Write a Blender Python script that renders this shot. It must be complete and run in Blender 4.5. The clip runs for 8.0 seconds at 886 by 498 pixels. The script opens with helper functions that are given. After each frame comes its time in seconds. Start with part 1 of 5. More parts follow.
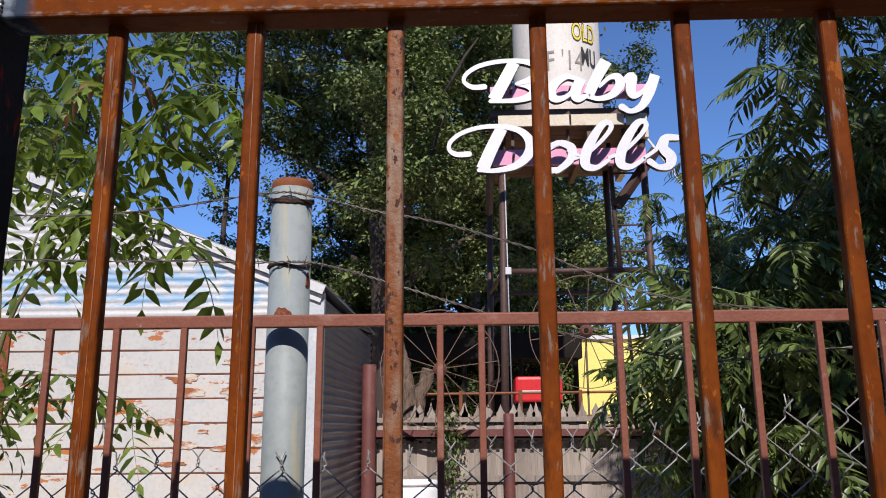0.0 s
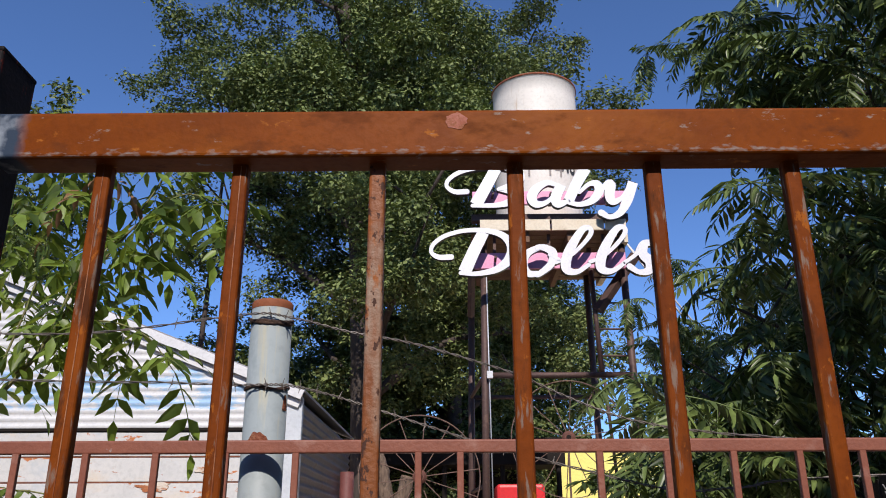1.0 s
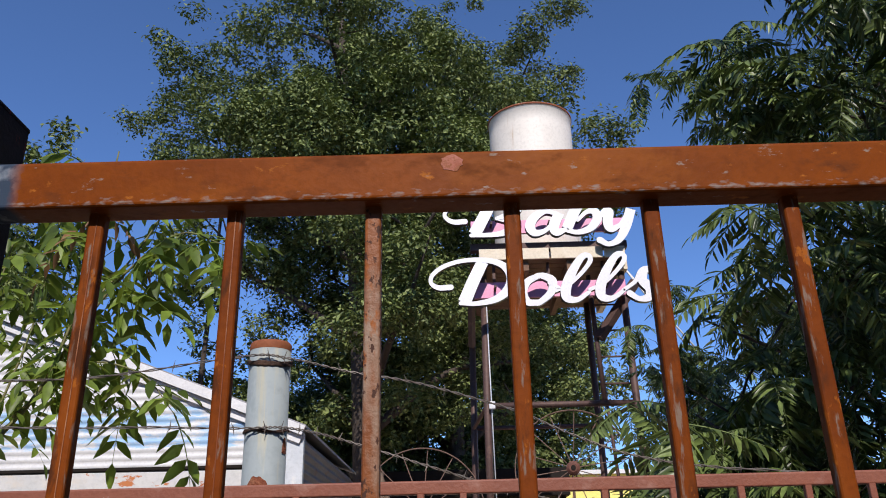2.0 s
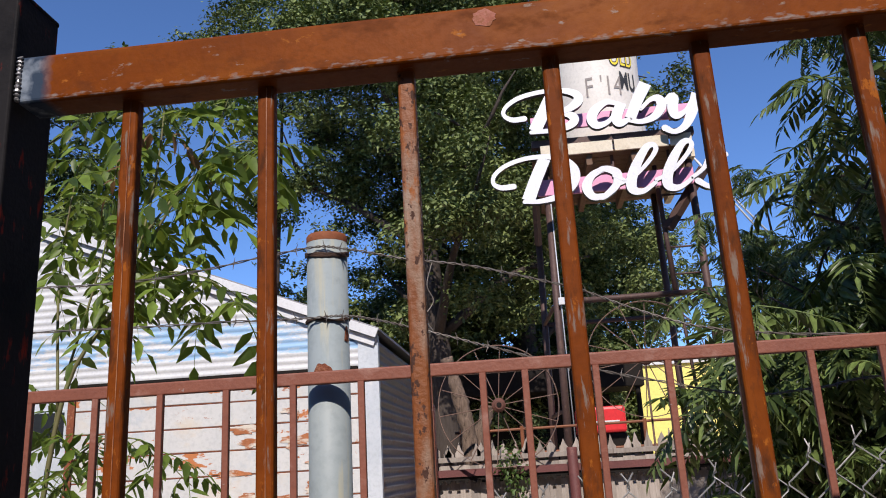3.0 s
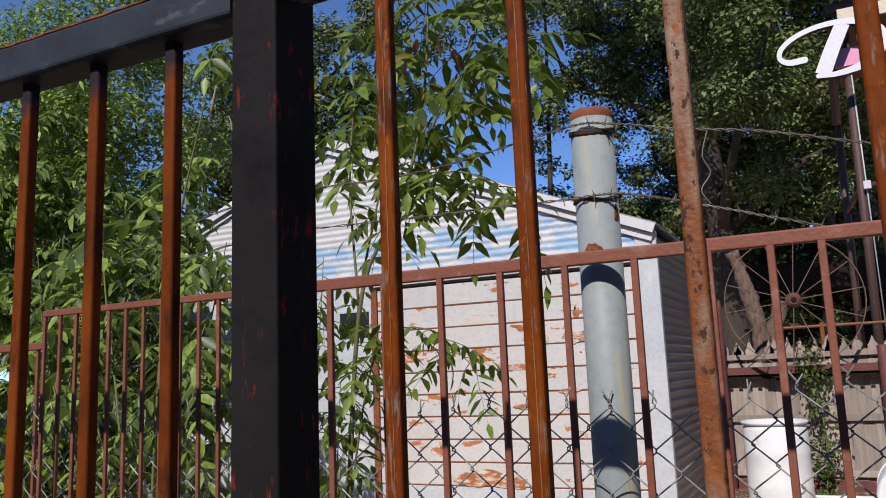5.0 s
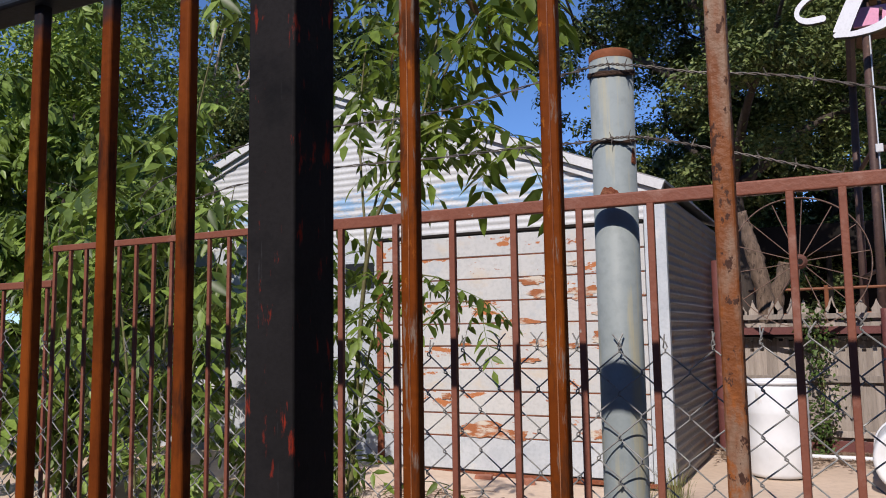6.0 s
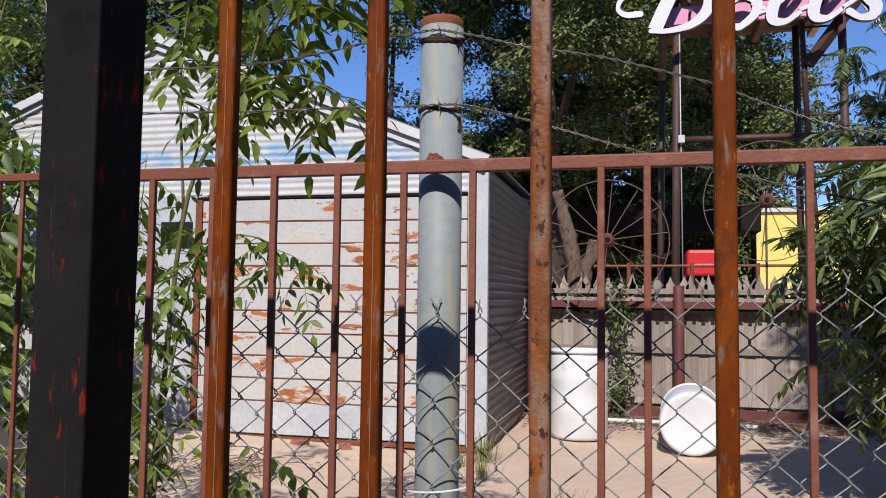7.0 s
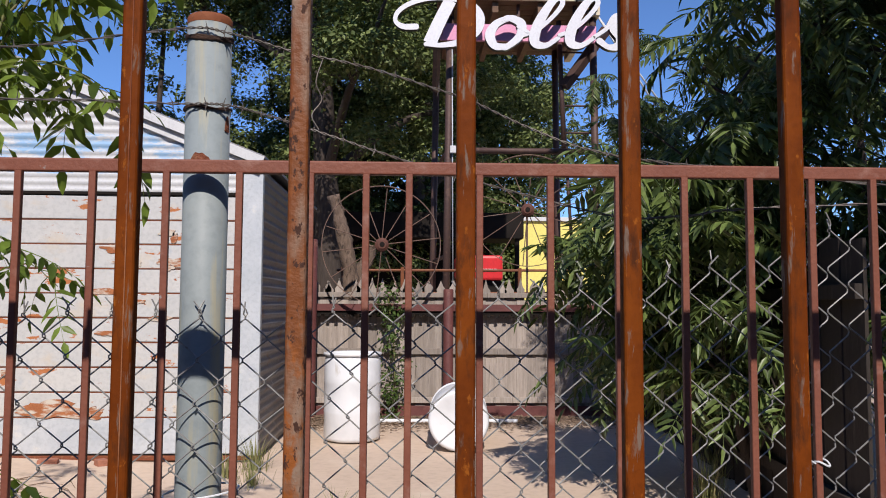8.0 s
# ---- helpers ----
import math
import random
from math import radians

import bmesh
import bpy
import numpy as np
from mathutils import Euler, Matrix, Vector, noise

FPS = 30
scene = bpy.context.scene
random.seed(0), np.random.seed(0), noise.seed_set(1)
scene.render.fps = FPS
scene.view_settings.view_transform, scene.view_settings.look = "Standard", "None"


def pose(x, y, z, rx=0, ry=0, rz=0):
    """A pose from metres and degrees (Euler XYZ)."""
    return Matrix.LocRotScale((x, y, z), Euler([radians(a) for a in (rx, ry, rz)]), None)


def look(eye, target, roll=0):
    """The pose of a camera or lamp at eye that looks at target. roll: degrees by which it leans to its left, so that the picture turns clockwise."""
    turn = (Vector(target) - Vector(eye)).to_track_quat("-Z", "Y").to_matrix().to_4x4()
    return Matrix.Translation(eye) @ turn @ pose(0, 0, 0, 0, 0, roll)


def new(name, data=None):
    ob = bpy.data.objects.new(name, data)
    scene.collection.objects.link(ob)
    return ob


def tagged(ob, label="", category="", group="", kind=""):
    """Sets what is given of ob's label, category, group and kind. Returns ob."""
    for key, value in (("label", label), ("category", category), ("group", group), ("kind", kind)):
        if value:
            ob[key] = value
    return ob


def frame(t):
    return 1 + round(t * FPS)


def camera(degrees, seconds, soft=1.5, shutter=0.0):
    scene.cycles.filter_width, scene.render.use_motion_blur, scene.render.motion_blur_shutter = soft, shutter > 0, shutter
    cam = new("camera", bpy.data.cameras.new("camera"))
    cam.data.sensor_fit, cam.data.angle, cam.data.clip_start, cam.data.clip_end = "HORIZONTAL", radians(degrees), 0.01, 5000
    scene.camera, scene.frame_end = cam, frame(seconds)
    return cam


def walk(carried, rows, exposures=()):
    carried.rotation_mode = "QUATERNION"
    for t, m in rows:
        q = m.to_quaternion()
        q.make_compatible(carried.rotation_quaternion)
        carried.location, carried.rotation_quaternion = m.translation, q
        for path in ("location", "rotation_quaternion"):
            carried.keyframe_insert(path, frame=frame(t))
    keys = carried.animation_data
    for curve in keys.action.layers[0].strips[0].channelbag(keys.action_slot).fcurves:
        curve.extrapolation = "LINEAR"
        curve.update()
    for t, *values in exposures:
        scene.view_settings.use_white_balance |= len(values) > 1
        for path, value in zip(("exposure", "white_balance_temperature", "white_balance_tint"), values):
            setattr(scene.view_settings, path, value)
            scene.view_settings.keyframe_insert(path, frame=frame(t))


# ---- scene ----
cam = camera(58.4, 8.0, soft=1.0)
PATH = [
    (0, (0.04, 0.021, 1.411), (-0.023, 1.971, 1.85), -0.4),
    (0.5, (0.043, 0.015, 1.429), (0.003, 1.939, 1.975), -0.4),
    (1, (0.044, 0.004, 1.45), (0.029, 1.884, 2.13), -0.2),
    (1.2, (0.045, 0.005, 1.456), (0.024, 1.876, 2.16), -0.7),
    (2.3, (0.047, 0.01, 1.466), (0.031, 1.863, 2.22), -1.6),
    (2.5, (0.05, 0.019, 1.457), (0.01, 1.897, 2.145), -1.9),
    (3, (0.067, 0.043, 1.435), (-0.121, 1.963, 1.963), -3.3),
    (3.5, (0.077, 0.054, 1.428), (-0.302, 1.959, 1.904), -3.3),
    (4, (0.084, 0.074, 1.418), (-0.51, 1.937, 1.836), -2.8),
    (4.5, (0.074, 0.086, 1.416), (-0.696, 1.894, 1.79), -3.0),
    (5, (0.066, 0.09, 1.403), (-0.799, 1.864, 1.724), -2.3),
    (5.2, (0.062, 0.091, 1.398), (-0.823, 1.855, 1.703), -1.9),
    (6.3, (0.045, 0.097, 1.374), (-0.795, 1.905, 1.545), 0.4),
    (6.5, (0.046, 0.099, 1.372), (-0.704, 1.946, 1.533), 0.6),
    (7, (0.048, 0.111, 1.37), (-0.432, 2.049, 1.498), 0.7),
    (7.5, (0.057, 0.097, 1.365), (-0.118, 2.085, 1.493), 0.6),
    (8, (0.069, 0.08, 1.366), (0.143, 2.073, 1.509), 0.3),
]
walk(cam, [(t, look(eye, target, roll)) for t, eye, target, roll in PATH], [(t, e, 6620, 15) for t, e in ((0, 0.1), (1, 0.14), (3.5, 0.15), (4, 0.15), (4.6, 0.0), (5, -0.06), (6.5, -0.04), (7.5, 0.0), (8, 0.0))])

# ---- world, sun, exposure ----
SUN_ELEV, SUN_TURN = 40.0, -2.5
world = bpy.data.worlds.new("sky")
scene.world = world
world.use_nodes = True
wn = world.node_tree
sky = wn.nodes.new("ShaderNodeTexSky")
sky.sky_type = "NISHITA"
sky.sun_disc = False
sky.sun_elevation = radians(SUN_ELEV)
sky.sun_rotation = radians(180 + SUN_TURN)
sky.altitude = 1500
sky.air_density, sky.dust_density, sky.ozone_density = 0.9, 0.0, 10.0
wn.nodes["Background"].inputs[1].default_value = 0.16
wn.links.new(sky.outputs[0], wn.nodes["Background"].inputs[0])
sun = new("sun", bpy.data.lights.new("sun", "SUN"))
sun.data.energy, sun.data.angle, sun.data.color = 5.0, radians(0.53), (1.0, 0.95, 0.87)
sun.matrix_world = look((0, 0, 0), (math.sin(radians(SUN_TURN)) * math.cos(radians(SUN_ELEV)), math.cos(radians(SUN_ELEV)), -math.sin(radians(SUN_ELEV))))
scene.view_settings.exposure = 0.0


# ---- materials ----
def material(name, base, other=None, scale=8.0, rough=0.6, metal=0.0, bump=0.15, grain=60.0, patches=(), stretch=(1, 1, 1), spread=0.12, gloss=0.3, random_shift=True, vary=0.0):
    """Two-scale procedural surface; patches: (colour, noise scale, from, to, roughness, stretch)."""
    m = bpy.data.materials.new(name)
    m.use_nodes = True
    nt = m.node_tree
    N, L = nt.nodes.new, nt.links.new
    bsdf = nt.nodes["Principled BSDF"]
    tc = N("ShaderNodeTexCoord")
    shift = N("ShaderNodeVectorMath")
    shift.operation = "ADD"
    L(tc.outputs["Object"], shift.inputs[0])
    if random_shift:
        info = N("ShaderNodeObjectInfo")
        spreadn = N("ShaderNodeVectorMath")
        spreadn.operation = "MULTIPLY"
        comb = N("ShaderNodeCombineXYZ")
        for i in range(3):
            L(info.outputs["Random"], comb.inputs[i])
        L(comb.outputs[0], spreadn.inputs[0])
        spreadn.inputs[1].default_value = (31, 17, 53)
        L(spreadn.outputs[0], shift.inputs[1])

    def noise_at(sc, st, detail=5.0, rough_n=0.6):
        mp = N("ShaderNodeMapping")
        mp.inputs["Scale"].default_value = st
        L(shift.outputs[0], mp.inputs[0])
        n = N("ShaderNodeTexNoise")
        n.inputs["Scale"].default_value = sc
        n.inputs["Detail"].default_value = detail
        n.inputs["Roughness"].default_value = rough_n
        L(mp.outputs[0], n.inputs["Vector"])
        return n.outputs["Fac"]

    def ramp(fac, lo, hi):
        r = N("ShaderNodeMapRange")
        r.inputs["From Min"].default_value, r.inputs["From Max"].default_value = lo, hi
        L(fac, r.inputs["Value"])
        return r.outputs["Result"]

    def blend(fac, a, b):
        x = N("ShaderNodeMix")
        x.data_type = "RGBA"
        L(fac, x.inputs["Factor"])
        for sock, v in ((x.inputs["A"], a), (x.inputs["B"], b)):
            if isinstance(v, tuple):
                sock.default_value = (*v, 1)
            else:
                L(v, sock)
        return x.outputs["Result"]

    other = other or tuple(c * 0.7 for c in base)
    col = blend(ramp(noise_at(scale, stretch), 0.5 - spread * 2, 0.5 + spread * 2), base, other)
    fine = noise_at(grain, stretch, 3.0)
    col = blend(ramp(fine, 0.46, 1.15), col, tuple(c * 0.72 for c in other))
    rgh = ramp(fine, -0.6, 1.6)
    rm = N("ShaderNodeMath")
    rm.operation = "MULTIPLY_ADD"
    L(rgh, rm.inputs[0])
    rm.inputs[1].default_value, rm.inputs[2].default_value = 0.3, rough - 0.15
    rough_out = rm.outputs[0]
    height = fine
    for colour, sc, lo, hi, prough, st in patches:
        f = ramp(noise_at(sc, st, 6.0, 0.65), lo, hi)
        col = blend(f, col, colour)
        mx = N("ShaderNodeMix")
        L(f, mx.inputs["Factor"])
        L(rough_out, mx.inputs["A"])
        mx.inputs["B"].default_value = prough
        rough_out = mx.outputs["Result"]
    if vary:
        each, tint, scaled = N("ShaderNodeObjectInfo"), N("ShaderNodeMapRange"), N("ShaderNodeVectorMath")
        L(each.outputs["Random"], tint.inputs["Value"])
        tint.inputs["To Min"].default_value, tint.inputs["To Max"].default_value = 1 - vary, 1 + vary
        scaled.operation = "SCALE"
        L(col, scaled.inputs[0])
        L(tint.outputs[0], scaled.inputs["Scale"])
        col = scaled.outputs[0]
    L(col, bsdf.inputs["Base Color"])
    L(rough_out, bsdf.inputs["Roughness"])
    bsdf.inputs["Metallic"].default_value = metal
    bsdf.inputs["Specular IOR Level"].default_value = gloss
    if bump:
        b = N("ShaderNodeBump")
        b.inputs["Strength"].default_value = bump
        b.inputs["Distance"].default_value = 0.02
        L(height, b.inputs["Height"])
        L(b.outputs[0], bsdf.inputs["Normal"])
    return m


def leaf_material(name, lit, dark, through_col, rough=0.45, glow=0.3, sheen=0.3):
    m = bpy.data.materials.new(name)
    m.use_nodes = True
    nt = m.node_tree
    N, L = nt.nodes.new, nt.links.new
    bsdf, out = nt.nodes["Principled BSDF"], nt.nodes["Material Output"]
    # Sunlit and shadowed greens are painted in, mixed at random per leaf.
    geo = N("ShaderNodeNewGeometry")
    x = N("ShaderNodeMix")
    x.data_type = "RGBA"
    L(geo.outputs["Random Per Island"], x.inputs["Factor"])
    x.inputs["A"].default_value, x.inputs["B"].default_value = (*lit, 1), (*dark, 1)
    tc, nz, shade, tone = N("ShaderNodeTexCoord"), N("ShaderNodeTexNoise"), N("ShaderNodeMapRange"), N("ShaderNodeVectorMath")
    L(tc.outputs["Object"], nz.inputs["Vector"])
    nz.inputs["Scale"].default_value, nz.inputs["Detail"].default_value = 38, 4
    L(nz.outputs["Fac"], shade.inputs["Value"])
    shade.inputs["From Min"].default_value, shade.inputs["From Max"].default_value = 0.3, 0.7
    shade.inputs["To Min"].default_value, shade.inputs["To Max"].default_value = 0.72, 1.2
    tone.operation = "SCALE"
    L(x.outputs["Result"], tone.inputs[0])
    L(shade.outputs[0], tone.inputs["Scale"])
    L(tone.outputs[0], bsdf.inputs["Base Color"])
    bsdf.inputs["Roughness"].default_value = rough
    bsdf.inputs["Specular IOR Level"].default_value = sheen
    tr = N("ShaderNodeBsdfTranslucent")
    tr.inputs[0].default_value = (*through_col, 1)
    mix = N("ShaderNodeMixShader")
    mix.inputs[0].default_value = glow
    L(bsdf.outputs[0], mix.inputs[1])
    L(tr.outputs[0], mix.inputs[2])
    L(mix.outputs[0], out.inputs[0])
    return m


ONE = (1, 1, 1)
RUST_GATE = material("rusted_gate_steel", (0.175, 0.041, 0.005), (0.10, 0.022, 0.004), 12, 0.55, 0.0, 0.04, 120,
                     [((0.225, 0.058, 0.006), 9, 0.5, 0.72, 0.55, (1, 1, 0.35)), ((0.165, 0.115, 0.088), 85, 0.57, 0.64, 0.45, (1.2, 1.2, 0.2)), ((0.065, 0.020, 0.007), 60, 0.53, 0.66, 0.7, (1, 1, 0.3)), ((0.26, 0.075, 0.010), 90, 0.62, 0.68, 0.7, (1, 1, 0.5))], gloss=0.06)
RUST_RAIL = material("rusted_rail_steel", (0.19, 0.045, 0.003), (0.125, 0.028, 0.003), 10, 0.5, 0.0, 0.03, 120,
                     [((0.25, 0.072, 0.005), 7, 0.5, 0.75, 0.5, (0.5, 1, 1)), ((0.22, 0.165, 0.13), 60, 0.635, 0.70, 0.4, (0.5, 1, 1.2)), ((0.085, 0.024, 0.007), 34, 0.55, 0.72, 0.7, (0.5, 1, 1)), ((0.30, 0.095, 0.012), 50, 0.64, 0.70, 0.6, (0.6, 1, 1))], gloss=0.06)
RUST_PITTED = material("pitted_brown_steel", (0.20, 0.062, 0.015), (0.15, 0.045, 0.012), 18, 0.55, 0.0, 0.12, 140,
                       [((0.225, 0.150, 0.105), 16, 0.48, 0.60, 0.6, (1, 1, 0.35)), ((0.24, 0.070, 0.012), 26, 0.54, 0.60, 0.7, (1, 1, 0.5)), ((0.05, 0.020, 0.012), 110, 0.56, 0.60, 0.8, (1, 1, 0.6))])


def edge_wear(m, lo, hi, colour):
    """Scraped paint towards one long edge of a rail (its own z), broken up by noise."""
    nt = m.node_tree
    N, L = nt.nodes.new, nt.links.new
    bsdf = nt.nodes["Principled BSDF"]
    old = bsdf.inputs["Base Color"].links[0].from_socket
    tc, sep, mp, nz = N("ShaderNodeTexCoord"), N("ShaderNodeSeparateXYZ"), N("ShaderNodeMapping"), N("ShaderNodeTexNoise")
    L(tc.outputs["Object"], sep.inputs[0])
    L(tc.outputs["Object"], mp.inputs[0])
    mp.inputs["Scale"].default_value = (55, 130, 130)
    nz.inputs["Scale"].default_value, nz.inputs["Detail"].default_value = 1.6, 7
    L(mp.outputs[0], nz.inputs["Vector"])
    edge, cut, mul, mix = N("ShaderNodeMapRange"), N("ShaderNodeMapRange"), N("ShaderNodeMath"), N("ShaderNodeMix")
    edge.inputs["From Min"].default_value, edge.inputs["From Max"].default_value = hi, lo
    L(sep.outputs["Z"], edge.inputs["Value"])
    keep, both = N("ShaderNodeMapRange"), N("ShaderNodeMath")
    keep.inputs["From Min"].default_value, keep.inputs["From Max"].default_value = lo - 0.0042, lo - 0.003
    L(sep.outputs["Z"], keep.inputs["Value"])
    both.operation = "MULTIPLY"
    L(edge.outputs[0], both.inputs[0])
    L(keep.outputs[0], both.inputs[1])
    mul.operation = "MULTIPLY"
    L(both.outputs[0], mul.inputs[0])
    L(nz.outputs["Fac"], mul.inputs[1])
    cut.inputs["From Min"].default_value, cut.inputs["From Max"].default_value = 0.47, 0.68
    L(mul.outputs[0], cut.inputs["Value"])
    mix.data_type = "RGBA"
    L(cut.outputs[0], mix.inputs["Factor"])
    L(old, mix.inputs["A"])
    mix.inputs["B"].default_value = (*colour, 1)
    L(mix.outputs["Result"], bsdf.inputs["Base Color"])


edge_wear(RUST_RAIL, -0.022, 0.004, (0.21, 0.17, 0.15))
BLUED = material("heat_blued_steel", (0.028, 0.036, 0.050), (0.013, 0.016, 0.021), 12, 0.55, 0.0, 0.03, 120,
                 [((0.14, 0.16, 0.19), 22, 0.58, 0.76, 0.4, (0.5, 1, 1)), ((0.17, 0.05, 0.02), 20, 0.66, 0.8, 0.7, ONE)])


def heat_tint(m, x0, x1, colour, pale):
    """Blue-grey tempering of the steel beside a weld, ragged along the rail."""
    nt = m.node_tree
    N, L = nt.nodes.new, nt.links.new
    bsdf = nt.nodes["Principled BSDF"]
    old = bsdf.inputs["Base Color"].links[0].from_socket
    tc, sep, nz, add, fade = N("ShaderNodeTexCoord"), N("ShaderNodeSeparateXYZ"), N("ShaderNodeTexNoise"), N("ShaderNodeMath"), N("ShaderNodeMapRange")
    L(tc.outputs["Object"], sep.inputs[0])
    L(tc.outputs["Object"], nz.inputs["Vector"])
    nz.inputs["Scale"].default_value, nz.inputs["Detail"].default_value = 48, 6
    add.operation = "MULTIPLY_ADD"
    L(nz.outputs["Fac"], add.inputs[0])
    add.inputs[1].default_value = 0.03
    L(sep.outputs["X"], add.inputs[2])
    fade.inputs["From Min"].default_value, fade.inputs["From Max"].default_value = x1 + 0.015, x0 + 0.015
    L(add.outputs[0], fade.inputs["Value"])
    spots, steel_mix, mix = N("ShaderNodeMapRange"), N("ShaderNodeMix"), N("ShaderNodeMix")
    spots.inputs["From Min"].default_value, spots.inputs["From Max"].default_value = 0.45, 0.65
    L(nz.outputs["Fac"], spots.inputs["Value"])
    steel_mix.data_type = mix.data_type = "RGBA"
    L(spots.outputs[0], steel_mix.inputs["Factor"])
    steel_mix.inputs["A"].default_value, steel_mix.inputs["B"].default_value = (*colour, 1), (*pale, 1)
    L(fade.outputs[0], mix.inputs["Factor"])
    L(old, mix.inputs["A"])
    L(steel_mix.outputs["Result"], mix.inputs["B"])
    L(mix.outputs["Result"], bsdf.inputs["Base Color"])


heat_tint(RUST_RAIL, -0.409, -0.392, (0.030, 0.045, 0.070), (0.20, 0.23, 0.27))
BARE_WELD = material("bare_weld_metal", (0.42, 0.42, 0.43), (0.22, 0.20, 0.19), 90, 0.35, 0.6, 0.1, 150)
SEAM = material("worn_weld_seam", (0.32, 0.15, 0.075), (0.20, 0.06, 0.02), 60, 0.5, 0.0, 0.05, 160, [((0.15, 0.035, 0.006), 30, 0.46, 0.56, 0.6, (1, 1, 0.5))])
BLACK_PAINT = material("black_painted_steel", (0.020, 0.0185, 0.0195), (0.014, 0.013, 0.0135), 6, 0.55, 0.0, 0.06, 180,
                       [((0.20, 0.022, 0.012), 30, 0.60, 0.68, 0.6, (2.2, 2.2, 0.55)), ((0.05, 0.05, 0.055), 60, 0.66, 0.74, 0.5, (2, 2, 0.12)), ((0.009, 0.009, 0.010), 9, 0.52, 0.68, 0.5, ONE)], gloss=0.03)
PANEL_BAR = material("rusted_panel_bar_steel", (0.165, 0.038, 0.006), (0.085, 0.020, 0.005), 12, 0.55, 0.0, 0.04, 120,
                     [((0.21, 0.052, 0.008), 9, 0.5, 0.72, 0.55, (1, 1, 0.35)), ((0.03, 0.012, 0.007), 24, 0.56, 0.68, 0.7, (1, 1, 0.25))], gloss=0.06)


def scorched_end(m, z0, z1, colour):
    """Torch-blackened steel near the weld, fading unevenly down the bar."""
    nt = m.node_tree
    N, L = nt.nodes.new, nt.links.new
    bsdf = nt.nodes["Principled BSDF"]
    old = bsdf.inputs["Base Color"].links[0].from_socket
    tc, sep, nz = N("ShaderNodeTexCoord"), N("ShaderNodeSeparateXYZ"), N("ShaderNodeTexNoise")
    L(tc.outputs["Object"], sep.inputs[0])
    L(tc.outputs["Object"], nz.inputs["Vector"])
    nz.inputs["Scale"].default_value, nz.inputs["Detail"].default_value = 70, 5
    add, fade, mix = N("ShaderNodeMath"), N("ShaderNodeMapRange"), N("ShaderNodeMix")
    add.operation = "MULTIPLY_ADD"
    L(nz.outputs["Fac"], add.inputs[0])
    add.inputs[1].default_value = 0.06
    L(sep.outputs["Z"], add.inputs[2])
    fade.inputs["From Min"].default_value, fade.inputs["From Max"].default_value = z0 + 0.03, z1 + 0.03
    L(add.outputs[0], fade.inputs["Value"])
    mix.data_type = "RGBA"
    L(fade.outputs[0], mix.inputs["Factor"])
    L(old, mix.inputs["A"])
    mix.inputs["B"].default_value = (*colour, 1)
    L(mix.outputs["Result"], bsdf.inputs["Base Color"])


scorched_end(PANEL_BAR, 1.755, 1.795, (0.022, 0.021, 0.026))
PRIMER = material("red_primer_paint", (0.225, 0.080, 0.050), (0.17, 0.056, 0.036), 10, 0.55, 0.0, 0.1, 140,
                  [((0.26, 0.13, 0.10), 16, 0.56, 0.7, 0.6, ONE), ((0.30, 0.28, 0.27), 30, 0.70, 0.74, 0.5, ONE), ((0.28, 0.05, 0.02), 19, 0.70, 0.74, 0.8, ONE)])
PIPE = material("weathered_grey_paint", (0.265, 0.300, 0.305), (0.220, 0.258, 0.268), 7, 0.55, 0.0, 0.015, 60,
                [((0.36, 0.33, 0.22), 16, 0.55, 0.70, 0.6, (1.6, 1.6, 0.12)), ((0.17, 0.21, 0.22), 16, 0.6, 0.75, 0.6, (1, 1, 0.3)), ((0.25, 0.075, 0.03), 26, 0.735, 0.75, 0.9, ONE)])
RUST = material("rust_scale", (0.24, 0.075, 0.032), (0.15, 0.045, 0.025), 24, 0.85, 0.0, 0.4, 160, [((0.32, 0.15, 0.08), 30, 0.55, 0.7, 0.9, ONE)])
CAP_RUST = material("streaked_cap_rust", (0.26, 0.085, 0.032), (0.16, 0.05, 0.022), 18, 0.8, 0.0, 0.08, 120, [((0.33, 0.30, 0.27), 20, 0.56, 0.70, 0.7, (1, 1, 0.4))])
WIRE = material("galvanised_wire", (0.33, 0.33, 0.32), (0.19, 0.185, 0.18), 20, 0.5, 0.25, 0.1, 200, [((0.12, 0.07, 0.05), 25, 0.62, 0.75, 0.8, ONE)])
RUSTY_WIRE = material("dark_rusty_wire", (0.085, 0.048, 0.032), (0.05, 0.032, 0.026), 30, 0.75, 0.1, 0.1, 200)
BARBED = material("weathered_barbed_wire", (0.20, 0.19, 0.18), (0.11, 0.08, 0.06), 30, 0.6, 0.4, 0.1, 200)
CORRUGATED = material("whitewashed_corrugated_iron", (0.57, 0.58, 0.58), (0.47, 0.48, 0.50), 2.2, 0.5, 0.0, 0.08, 40,
                      [((0.34, 0.35, 0.37), 3.5, 0.62, 0.8, 0.5, (0.5, 1, 1.6)), ((0.36, 0.19, 0.10), 5, 0.70, 0.76, 0.8, (1, 1, 0.5))], random_shift=False)


